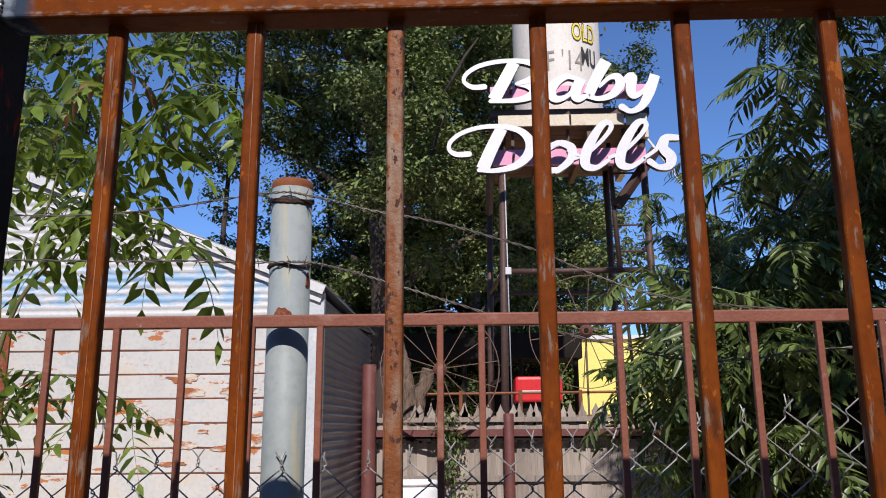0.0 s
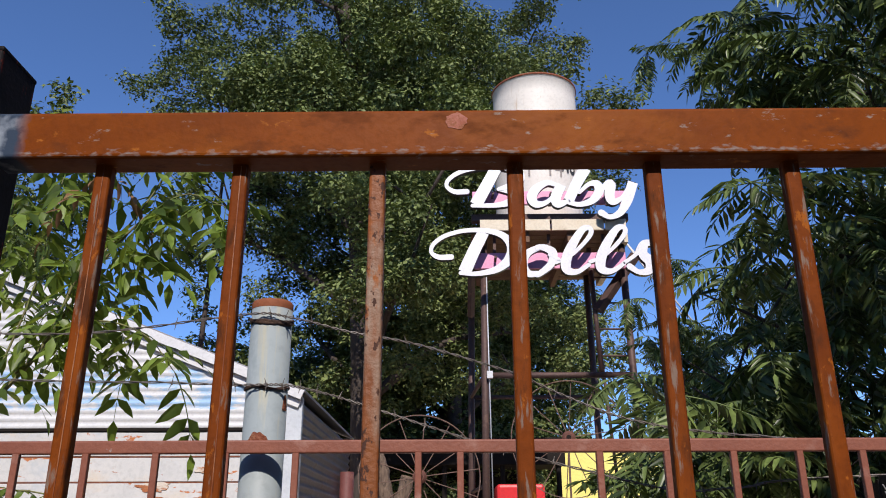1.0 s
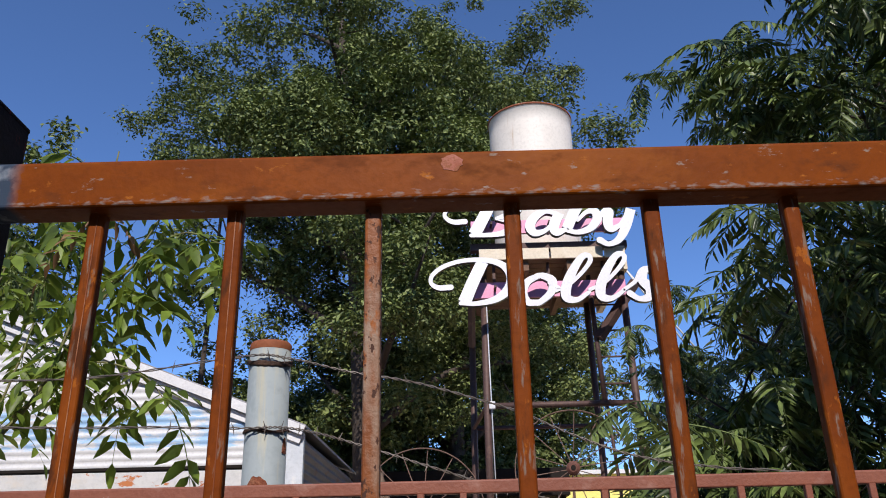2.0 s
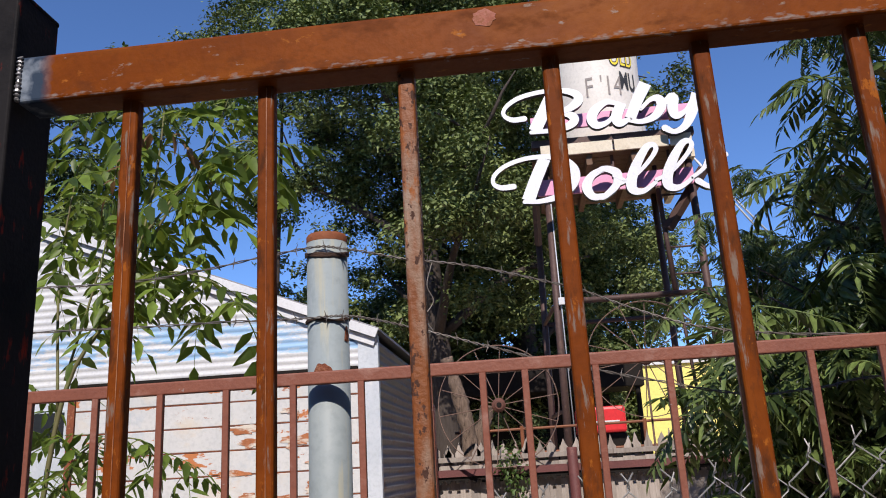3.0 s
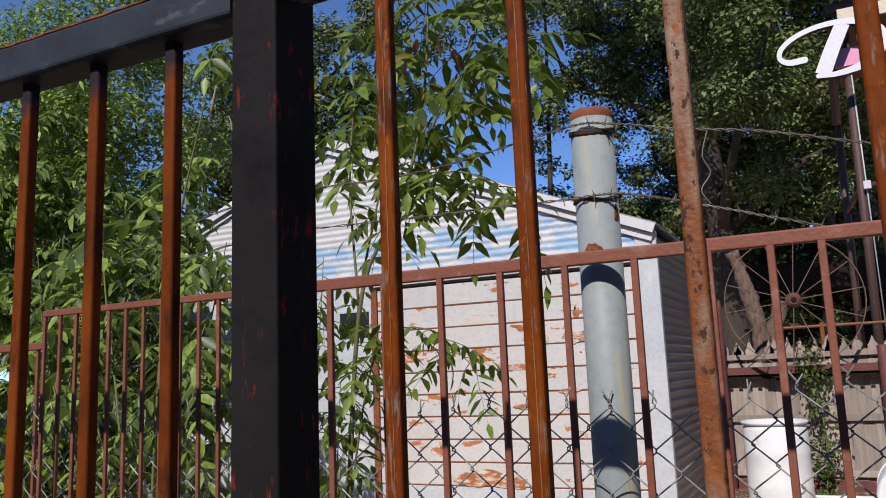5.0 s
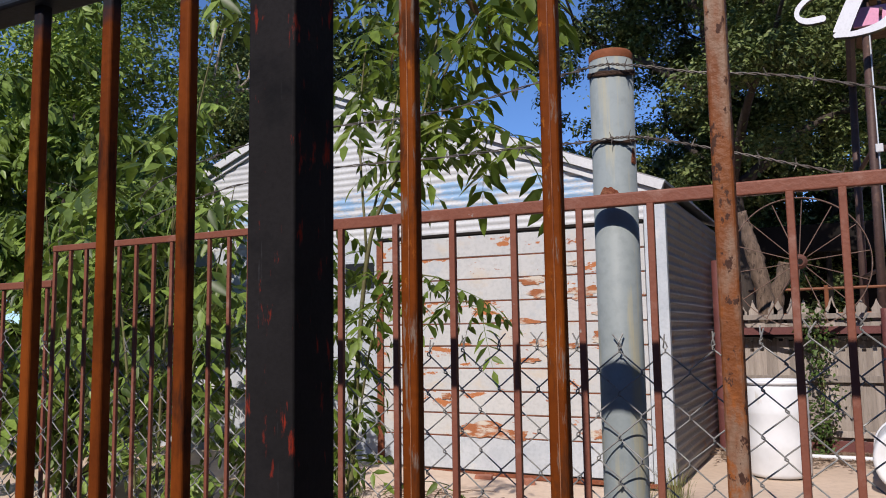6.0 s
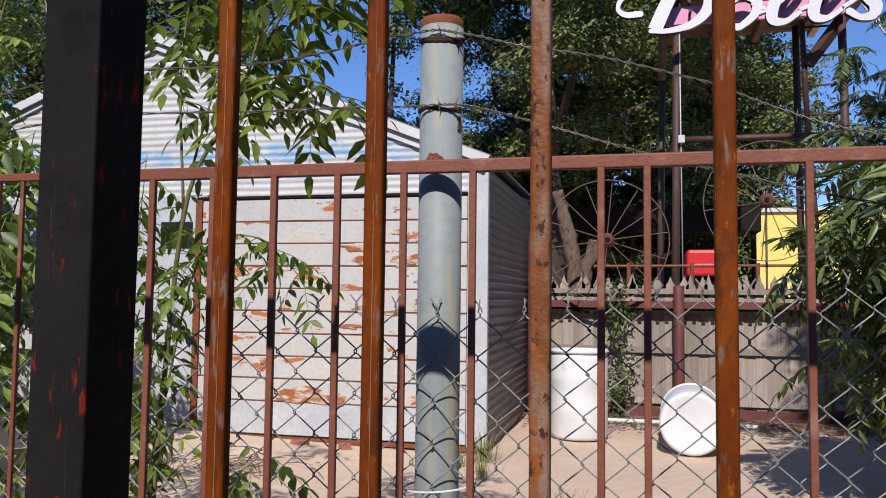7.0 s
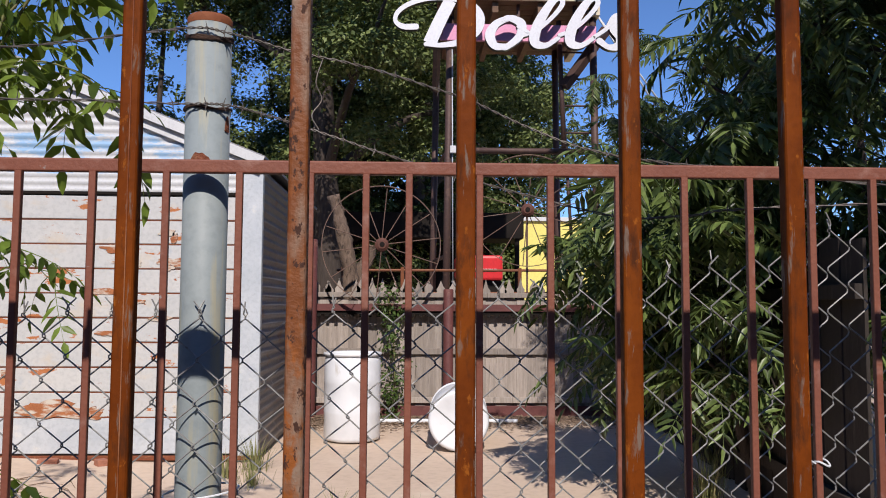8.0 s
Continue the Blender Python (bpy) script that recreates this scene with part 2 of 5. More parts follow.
def faded_band(m, z0, z1, colour):
    """Worn remains of a painted band between two heights."""
    nt = m.node_tree
    N, L = nt.nodes.new, nt.links.new
    bsdf = nt.nodes["Principled BSDF"]
    old = bsdf.inputs["Base Color"].links[0].from_socket
    tc, sep, mp, nz = N("ShaderNodeTexCoord"), N("ShaderNodeSeparateXYZ"), N("ShaderNodeMapping"), N("ShaderNodeTexNoise")
    L(tc.outputs["Object"], sep.inputs[0])
    L(tc.outputs["Object"], mp.inputs[0])
    mp.inputs["Scale"].default_value = (3.2, 1, 11)
    nz.inputs["Scale"].default_value, nz.inputs["Detail"].default_value, nz.inputs["Roughness"].default_value = 1.0, 6, 0.7
    L(mp.outputs[0], nz.inputs["Vector"])
    low, high, both, mul, cut, mix = N("ShaderNodeMapRange"), N("ShaderNodeMapRange"), N("ShaderNodeMath"), N("ShaderNodeMath"), N("ShaderNodeMapRange"), N("ShaderNodeMix")
    for node, a, b in ((low, z0, z0 + 0.05), (high, z1, z1 - 0.12)):
        node.inputs["From Min"].default_value, node.inputs["From Max"].default_value = a, b
        L(sep.outputs["Z"], node.inputs["Value"])
    both.operation = mul.operation = "MULTIPLY"
    L(low.outputs[0], both.inputs[0])
    L(high.outputs[0], both.inputs[1])
    L(both.outputs[0], mul.inputs[0])
    L(nz.outputs["Fac"], mul.inputs[1])
    cut.inputs["From Min"].default_value, cut.inputs["From Max"].default_value, cut.inputs["To Max"].default_value = 0.44, 0.55, 0.85
    L(mul.outputs[0], cut.inputs["Value"])
    mix.data_type = "RGBA"
    L(cut.outputs[0], mix.inputs["Factor"])
    L(old, mix.inputs["A"])
    mix.inputs["B"].default_value = (*colour, 1)
    L(mix.outputs["Result"], bsdf.inputs["Base Color"])


faded_band(CORRUGATED, 2.48, 3.0, (0.20, 0.38, 0.60))
# Base grey is lowered to hold the side wall's shade; rust patches are separate.
SIDE_IRON = material("shade_greyed_corrugated_iron", (0.22, 0.21, 0.215), (0.15, 0.14, 0.145), 2.5, 0.5, 0.1, 0.1, 40,
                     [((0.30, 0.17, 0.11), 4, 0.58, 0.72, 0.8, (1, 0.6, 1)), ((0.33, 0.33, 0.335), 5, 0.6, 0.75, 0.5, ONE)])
DOOR_PANEL = material("flaking_white_door_paint", (0.52, 0.515, 0.50), (0.44, 0.45, 0.45), 2.4, 0.55, 0.0, 0.08, 30,
                      [((0.52, 0.44, 0.34), 3.2, 0.56, 0.76, 0.6, (0.7, 1, 1)), ((0.36, 0.41, 0.46), 2.1, 0.60, 0.75, 0.5, ONE), ((0.40, 0.145, 0.055), 3.4, 0.61, 0.63, 0.85, (0.8, 1, 2.0)), ((0.30, 0.10, 0.045), 8, 0.66, 0.68, 0.85, (0.6, 1, 1.6))])
DOOR_RUST = material("orange_door_rust", (0.40, 0.15, 0.06), (0.26, 0.09, 0.04), 9, 0.85, 0.0, 0.2, 60, [((0.52, 0.47, 0.40), 9, 0.47, 0.58, 0.7, (0.6, 1, 1.8)), ((0.17, 0.07, 0.04), 14, 0.62, 0.72, 0.9, ONE)])
GALV_SHEET = material("galvanised_sheet", (0.52, 0.55, 0.58), (0.40, 0.44, 0.48), 5, 0.5, 0.1, 0.08, 30, [((0.66, 0.64, 0.58), 4, 0.6, 0.75, 0.6, ONE), ((0.35, 0.18, 0.08), 6, 0.70, 0.76, 0.8, ONE)])
TRIM = material("white_painted_trim", (0.62, 0.63, 0.64), (0.50, 0.51, 0.53), 4, 0.5, 0.0, 0.1, 40, [((0.33, 0.28, 0.24), 6, 0.66, 0.76, 0.8, ONE)])
ROOF_IRON = material("dull_roof_iron", (0.30, 0.31, 0.33), (0.22, 0.21, 0.21), 3, 0.5, 0.2, 0.1, 30, [((0.25, 0.12, 0.07), 2, 0.6, 0.75, 0.8, ONE)])
GREY_WOOD = material("weathered_grey_wood", (0.39, 0.335, 0.295), (0.23, 0.195, 0.168), 4, 0.8, 0.0, 0.4, 40, [((0.36, 0.32, 0.28), 6, 0.55, 0.75, 0.85, (3, 3, 0.25)), ((0.07, 0.055, 0.045), 9, 0.60, 0.74, 0.9, (4, 4, 0.2))], stretch=(6, 6, 0.4), vary=0.24)
# Board colour carries the deep shade under the right-hand trees.
SHADE_DARK_WOOD = material("shade_darkened_boards", (0.045, 0.036, 0.03), (0.028, 0.022, 0.019), 4, 0.85, 0.0, 0.3, 40, [((0.09, 0.075, 0.062), 7, 0.6, 0.75, 0.9, (3, 3, 0.3))], stretch=(5, 5, 0.4))
MAROON = material("maroon_painted_steel", (0.15, 0.052, 0.048), (0.10, 0.034, 0.032), 5, 0.6, 0.0, 0.15, 60, [((0.24, 0.12, 0.09), 6, 0.6, 0.75, 0.8, ONE)])
WHEEL_IRON = material("rusty_wheel_iron", (0.20, 0.125, 0.095), (0.12, 0.075, 0.06), 10, 0.6, 0.2, 0.2, 70, [((0.28, 0.22, 0.19), 12, 0.58, 0.75, 0.5, ONE)])
HUB_RUST = material("dark_red_hub_rust", (0.15, 0.062, 0.045), (0.085, 0.038, 0.030), 14, 0.8, 0.0, 0.2, 70)
TOWER_IRON = material("rusty_tower_steel", (0.105, 0.062, 0.052), (0.065, 0.040, 0.036), 5, 0.6, 0.2, 0.15, 40, [((0.20, 0.12, 0.09), 5, 0.58, 0.75, 0.7, ONE)])
TANK = material("chalky_white_tank_paint", (0.66, 0.62, 0.55), (0.60, 0.55, 0.48), 1.6, 0.55, 0.0, 0.08, 20, [((0.42, 0.30, 0.19), 3, 0.62, 0.80, 0.8, (2.5, 2.5, 0.3)), ((0.30, 0.15, 0.08), 6, 0.70, 0.75, 0.9, (1, 1, 0.5))])
CREAM_BOARD = material("cream_painted_board", (0.66, 0.60, 0.48), (0.56, 0.47, 0.34), 3, 0.6, 0.0, 0.15, 30, [((0.30, 0.20, 0.13), 6, 0.62, 0.76, 0.8, (0.4, 1, 1))])
BROWN_WOOD = material("brown_deck_timber", (0.20, 0.12, 0.075), (0.13, 0.075, 0.048), 4, 0.75, 0.0, 0.3, 40, stretch=(0.5, 5, 5))
LETTER_WHITE = material("white_sign_enamel", (0.67, 0.67, 0.69), (0.62, 0.62, 0.65), 2.5, 0.35, 0.0, 0.02, 30, [((0.55, 0.53, 0.50), 4, 0.68, 0.8, 0.6, ONE)])
LETTER_BLACK = material("black_sign_return", (0.02, 0.02, 0.022), (0.03, 0.03, 0.032), 4, 0.45, 0.0, 0.05, 30)
PINK = material("pink_sign_panel", (0.74, 0.33, 0.50), (0.66, 0.27, 0.43), 2, 0.45, 0.0, 0.03, 30, [((0.55, 0.36, 0.42), 4, 0.62, 0.8, 0.6, ONE)])
PLASTIC = material("white_drum_plastic", (0.68, 0.70, 0.73), (0.64, 0.66, 0.69), 3, 0.4, 0.0, 0.0, 4, [((0.46, 0.43, 0.38), 5, 0.64, 0.80, 0.6, (2, 2, 0.6))])
GROUND = material("dusty_tan_concrete", (0.62, 0.485, 0.375), (0.56, 0.43, 0.33), 0.7, 0.9, 0.0, 0.25, 14, [((0.66, 0.54, 0.43), 1.3, 0.55, 0.75, 0.9, ONE), ((0.27, 0.21, 0.165), 5, 0.66, 0.76, 0.95, ONE), ((0.20, 0.155, 0.12), 0.55, 0.66, 0.74, 0.95, ONE)], random_shift=False)
LITTER = material("dry_leaf_litter", (0.15, 0.10, 0.07), (0.27, 0.19, 0.13), 30, 0.9, 0.0, 0.3, 40)
BRICK = material("red_brick", (0.38, 0.16, 0.10), (0.30, 0.12, 0.08), 20, 0.85, 0.0, 0.3, 80)
BARK = material("grey_brown_bark", (0.070, 0.054, 0.044), (0.038, 0.030, 0.025), 6, 0.9, 0.0, 0.6, 25, stretch=(3, 3, 0.6))
DEAD_WOOD = material("bleached_dead_wood", (0.42, 0.36, 0.30), (0.26, 0.205, 0.16), 5, 0.85, 0.0, 0.4, 30, stretch=(3, 3, 0.5))
STUB_WOOD = material("brown_stub_wood", (0.22, 0.155, 0.115), (0.09, 0.062, 0.046), 9, 0.9, 0.0, 0.8, 26, [((0.045, 0.032, 0.026), 14, 0.56, 0.66, 0.95, (2, 2, 0.7))], stretch=(3, 3, 0.5))
STEM = material("green_stem", (0.16, 0.17, 0.06), (0.12, 0.10, 0.05), 10, 0.6, 0.0, 0.1, 60)
YELLOW = material("yellow_stucco", (0.74, 0.66, 0.20), (0.68, 0.60, 0.17), 1, 0.8, 0.0, 0.1, 20)
RED = material("red_enamel", (0.62, 0.03, 0.035), (0.52, 0.025, 0.03), 2, 0.4, 0.0, 0.02, 20)
# Near-black for dark parts, and for shade painted into gaps and the shelter.
DARK = material("near_black_parts_and_shade", (0.014, 0.012, 0.011), (0.021, 0.018, 0.016), 3, 0.85, 0.0, 0.2, 20, gloss=0.05)
ORANGE_PIPE = material("orange_brown_pipe", (0.24, 0.085, 0.036), (0.15, 0.055, 0.028), 5, 0.6, 0.0, 0.1, 30)
GLASS_DARK = material("dark_window_glass", (0.03, 0.034, 0.04), (0.02, 0.023, 0.026), 2, 0.15, 0.0, 0.0, 20)
INK = material("black_sign_paint", (0.02, 0.02, 0.02), (0.05, 0.05, 0.05), 6, 0.6, 0.0, 0.02, 30)
GREY_INK = material("faded_grey_paint", (0.22, 0.19, 0.17), (0.3, 0.26, 0.23), 6, 0.7, 0.0, 0.02, 30)
YELLOW_INK = material("yellow_sign_paint", (0.80, 0.62, 0.05), (0.72, 0.54, 0.05), 6, 0.6, 0.0, 0.02, 30)
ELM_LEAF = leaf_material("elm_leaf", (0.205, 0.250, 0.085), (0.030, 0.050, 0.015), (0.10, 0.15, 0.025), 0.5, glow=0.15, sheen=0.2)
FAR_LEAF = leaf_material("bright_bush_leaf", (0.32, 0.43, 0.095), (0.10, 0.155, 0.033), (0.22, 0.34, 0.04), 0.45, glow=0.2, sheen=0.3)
# Darker leaf copy; the shade inside the bushes is in its colour.
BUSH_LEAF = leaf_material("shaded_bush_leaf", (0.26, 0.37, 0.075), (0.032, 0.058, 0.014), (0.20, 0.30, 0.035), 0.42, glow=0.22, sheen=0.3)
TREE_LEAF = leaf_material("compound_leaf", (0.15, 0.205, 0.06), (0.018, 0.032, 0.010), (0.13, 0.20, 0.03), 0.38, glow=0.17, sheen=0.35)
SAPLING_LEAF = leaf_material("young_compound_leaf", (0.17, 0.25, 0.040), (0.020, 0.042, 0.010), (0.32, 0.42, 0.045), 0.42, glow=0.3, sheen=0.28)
GRASS = leaf_material("grass_blade", (0.20, 0.24, 0.08), (0.30, 0.27, 0.14), (0.2, 0.22, 0.06), 0.6)
VINE_LEAF = leaf_material("ivy_leaf", (0.10, 0.16, 0.04), (0.05, 0.09, 0.025), (0.12, 0.2, 0.03), 0.45)


# ---- builders ----
def part(name, bm, mat, parent=None, label="", smooth=False):
    me = bpy.data.meshes.new(name)
    bm.to_mesh(me)
    bm.free()
    return link(name, me, mat, parent, label, smooth)


def link(name, me, mat, parent=None, label="", smooth=False):
    if mat and not me.materials:
        me.materials.append(mat)
    if smooth:
        me.polygons.foreach_set("use_smooth", [True] * len(me.polygons))
    ob = new(name, me)
    if parent:
        ob.parent = parent
        if label:
            ob["label"] = label
    return ob


def thing(name, label, category, at=(0, 0, 0), group="", kind=""):
    ob = new(name)
    ob.empty_display_size = 0.1
    ob.location = at
    return tagged(ob, label, category, group, kind)


def mesh_from(name, verts, faces):
    me = bpy.data.meshes.new(name)
    me.from_pydata(verts, [], faces)
    me.update()
    return me


def box(bm, x0, x1, y0, y1, z0, z1, bevel=0.0):
    m = Matrix.LocRotScale(((x0 + x1) / 2, (y0 + y1) / 2, (z0 + z1) / 2), None, (x1 - x0, y1 - y0, z1 - z0))
    made = bmesh.ops.create_cube(bm, size=1, matrix=m)["verts"]
    if bevel:
        edges = list({e for v in made for e in v.link_edges})
        bmesh.ops.bevel(bm, geom=edges, offset=bevel, segments=2, affect="EDGES", profile=0.5)
    return bm


def boxed(*a, **k):
    return box(bmesh.new(), *a, **k)


def tube(points, radii, sides=8, caps=True):
    """A round tube along points; radii: one number or one a point."""
    pts = [Vector(p) for p in points]
    if not hasattr(radii, "__len__"):
        radii = [radii] * len(pts)
    bm = bmesh.new()
    rings = []
    ref = None
    for i, p in enumerate(pts):
        d = (pts[min(i + 1, len(pts) - 1)] - pts[max(i - 1, 0)]).normalized()
        if ref is None:
            ref = Vector((0, 0, 1)) if abs(d.z) < 0.9 else Vector((1, 0, 0))
        a = (ref - d * ref.dot(d)).normalized()
        ref = a
        b = d.cross(a)
        rings.append([bm.verts.new(p + (a * math.cos(2 * math.pi * k / sides) + b * math.sin(2 * math.pi * k / sides)) * radii[i]) for k in range(sides)])
    for r, s in zip(rings, rings[1:]):
        for k in range(sides):
            bm.faces.new((r[k], r[(k + 1) % sides], s[(k + 1) % sides], s[k]))
    if caps:
        bm.faces.new(rings[0][::-1])
        bm.faces.new(rings[-1])
    return bm


def join(bms):
    out = bmesh.new()
    for b in bms:
        me = bpy.data.meshes.new("tmp")
        b.to_mesh(me)
        b.free()
        out.from_mesh(me)
        bpy.data.meshes.remove(me)
    return out


def bar(w, d, z0, z1, r):
    """An upright rounded rectangular tube about its own axis."""
    bm = bmesh.new()
    prof = []
    for cx, cy, a0 in ((1, 1, 0), (-1, 1, 90), (-1, -1, 180), (1, -1, 270)):
        for k in range(4):
            a = radians(a0 + 30 * k)
            prof.append((cx * (w / 2 - r) + r * math.cos(a), cy * (d / 2 - r) + r * math.sin(a)))
    lo = [bm.verts.new((x, y, z0)) for x, y in prof]
    hi = [bm.verts.new((x, y, z1)) for x, y in prof]
    n = len(prof)
    for k in range(n):
        bm.faces.new((lo[k], lo[(k + 1) % n], hi[(k + 1) % n], hi[k]))
    bm.faces.new(hi)
    bm.faces.new(lo[::-1])
    return bm


def lathe(profile, sides=32):
    """A turned shape from (radius, height) pairs."""
    bm = bmesh.new()
    rings = [[bm.verts.new((max(r, 1e-4) * math.cos(2 * math.pi * k / sides), max(r, 1e-4) * math.sin(2 * math.pi * k / sides), z)) for k in range(sides)] for r, z in profile]
    for r, s in zip(rings, rings[1:]):
        for k in range(sides):
            bm.faces.new((r[k], r[(k + 1) % sides], s[(k + 1) % sides], s[k]))
    bmesh.ops.remove_doubles(bm, verts=bm.verts, dist=1e-3)
    return bm


def smooth_line(points, steps=6):
    """A Catmull-Rom line through points of any dimension."""
    p = [np.array(q, float) for q in points]
    p = [2 * p[0] - p[1]] + p + [2 * p[-1] - p[-2]]
    out = []
    for a, b, c, d in zip(p, p[1:], p[2:], p[3:]):
        for k in range(steps):
            t = k / steps
            out.append(0.5 * (2 * b + (c - a) * t + (2 * a - 5 * b + 4 * c - d) * t * t + (3 * b - 3 * c + d - a) * t ** 3))
    out.append(p[-2])
    return out


def along_x(bm):
    """Turns an upright bar to lie along x."""
    bmesh.ops.rotate(bm, verts=bm.verts, matrix=Matrix.Rotation(radians(90), 3, "Y"))
    return bm


# ---- ground ----
def ground_sheet():
    n = 70
    xs = [math.copysign(abs(v) ** 2.6, v) * 400 for v in np.linspace(-1, 1, 2 * n + 1)]
    ys = [math.copysign(abs(v) ** 2.6, v) * 400 + 5 for v in np.linspace(-1, 1, 2 * n + 1)]
    verts, faces = [], []
    for y in ys:
        for x in xs:
            z = 0.02 * noise.noise(Vector((x * 0.5, y * 0.5, 0))) if abs(x) < 30 and 3 < y < 30 else 0.0
            z += 0.10 * min(1, max(0, (-x - 2.2) / 2.5)) * (1 if 3 < y < 12 else 0)
            verts.append((x, y, z - 0.012))
    w = len(xs)
    for j in range(len(ys) - 1):
        for i in range(w - 1):
            faces.append((j * w + i, j * w + i + 1, (j + 1) * w + i + 1, (j + 1) * w + i))
    return link("ground", mesh_from("ground", verts, faces), GROUND, smooth=True)


# Dark ground added out of view so less light bounces onto the rails.
ASPHALT = material("unseen_dark_asphalt", (0.06, 0.058, 0.056), (0.045, 0.044, 0.043), 1.5, 0.9, 0.0, 0.3, 60, [((0.10, 0.095, 0.09), 3, 0.6, 0.75, 0.9, ONE)], random_shift=False)


def street():
    bm = bmesh.new()
    bmesh.ops.create_grid(bm, x_segments=60, y_segments=24, size=0.5, matrix=Matrix.LocRotScale((0, -18.0, 0.012), None, (120, 42.6, 1)))
    for v in bm.verts:
        v.co.z += 0.006 * noise.noise(v.co * 0.8)
    return part("road", bm, ASPHALT, smooth=True)


# Dark plaster for the added walls that hold back low sky light.
UNSEEN_WALL = material("unseen_dark_plaster", (0.13, 0.115, 0.10), (0.095, 0.085, 0.078), 1.2, 0.85, 0.0, 0.2, 30, [((0.07, 0.06, 0.055), 0.8, 0.6, 0.75, 0.9, (1, 1, 0.4))])


def unseen_wall(name, x0, x1, y0, y1, h):
    """Plain unseen walls, added round the street behind the viewer to block low sky light."""
    tagged(part(name, boxed(x0, x1, y0, y1, 0, h, bevel=0.02), UNSEEN_WALL), "plain dark plaster wall, added out of view to block sky light", "wall", kind="structure")


unseen_wall("wall_south", -22, 22, -17.4, -17.0, 8.5)
unseen_wall("wall_east", 13.0, 13.4, -17.0, 3.0, 8.0)
unseen_wall("wall_west", -16.4, -16.0, -17.0, 2.0, 7.0)
tagged(street(), "dark asphalt in front of the gate, added out of view to cut bounced light", "road", kind="structure")
tagged(ground_sheet(), "dusty tan concrete yard with worn patches", "ground", kind="structure")

# ---- near gate, post and side panel ----
GATE_Y, RAIL_Z0, RAIL_Z1 = 0.762, 1.817, 1.870


def near_gate():
    gate = thing("metal_gate", "rusted brown steel tube gate with upright bars", "gate", (0, GATE_Y, 0))
    bm = along_x(bar(0.053, 0.040, -0.429, 2.2, 0.004))
    rail = part("top_rail", bm, RUST_RAIL, gate, "rusty square top rail with scraped edges")
    rail.location = (0, -0.007, (RAIL_Z0 + RAIL_Z1) / 2)
    bead = [(-0.4295, -0.0285 + 0.0008 * math.sin(k * 2.1), RAIL_Z0 + 0.002 + 0.0013 * k) for k in range(39)]
    part("weld_bead", tube(bead, [0.0022 + 0.0011 * math.sin(k * 1.7) + 0.0006 * math.sin(k * 4.3) for k in range(39)], 7), BARE_WELD, gate, "bright lumpy weld bead")
    low = part("bottom_rail", along_x(bar(0.054, 0.054, -0.429, 2.2, 0.006)), RUST_RAIL, gate)
    low.location = (0, 0, 0.14)
    me = None
    for k in range(18):
        x = -0.3185 + 0.1441 * k
        if me is None:
            b = part("bar", bar(0.0168, 0.0168, 0.165, RAIL_Z0 + 0.002, 0.0035), RUST_GATE, gate)
            me = b.data
        elif k == 2:
            b = part("bar", bar(0.0168, 0.0168, 0.165, RAIL_Z0 + 0.002, 0.0035), RUST_PITTED, gate, "pitted grey-brown bar")
        else:
            b = link("bar", me, None, gate)
        b.location = (x, 0, 0)
        b.rotation_euler = (0, 0, radians(random.uniform(-3, 3)))
        if k in (0, 1):
            part("weld_seam", boxed(x + 0.0012, x + 0.0021, -0.0090, -0.0082, 0.17, RAIL_Z0 - 0.002), SEAM, gate, "pale weld seam")
    bm = bmesh.new()
    ring = []
    for k in range(22):
        a = 2 * math.pi * k / 22
        r = 0.010 * (1 + 0.45 * noise.noise(Vector((math.cos(a) * 2, math.sin(a) * 2, 3))) + 0.25 * noise.noise(Vector((math.cos(a) * 7, math.sin(a) * 7, 1))))
        ring.append((0.052 + 1.1 * r * math.cos(a), 1.856 + 0.9 * r * math.sin(a)))
    fr = [bm.verts.new((x, -0.0275, z)) for x, z in ring]
    bk = [bm.verts.new((x, -0.0262, z)) for x, z in ring]
    bm.faces.new(fr)
    for k in range(22):
        bm.faces.new((fr[k], bk[k], bk[(k + 1) % 22], fr[(k + 1) % 22]))
    part("paint_chip", bm, material("pinkish_bare_primer", (0.34, 0.135, 0.10), (0.25, 0.065, 0.03), 90, 0.7, 0, 0.1, 150, [((0.19, 0.045, 0.005), 100, 0.48, 0.58, 0.6, ONE)]), gate, "pinkish chip in the paint")
    return gate


def gate_post():
    post = thing("gate_post", "square black painted steel post with red flecks", "post", (-0.466, 0.768, 0))
    part("shaft", bar(0.060, 0.072, 0.0, 1.945, 0.003), BLACK_PAINT, post)
    part("cap", boxed(-0.0305, 0.0305, -0.0365, 0.0365, 1.945, 1.951, bevel=0.002), BLACK_PAINT, post)
    return post


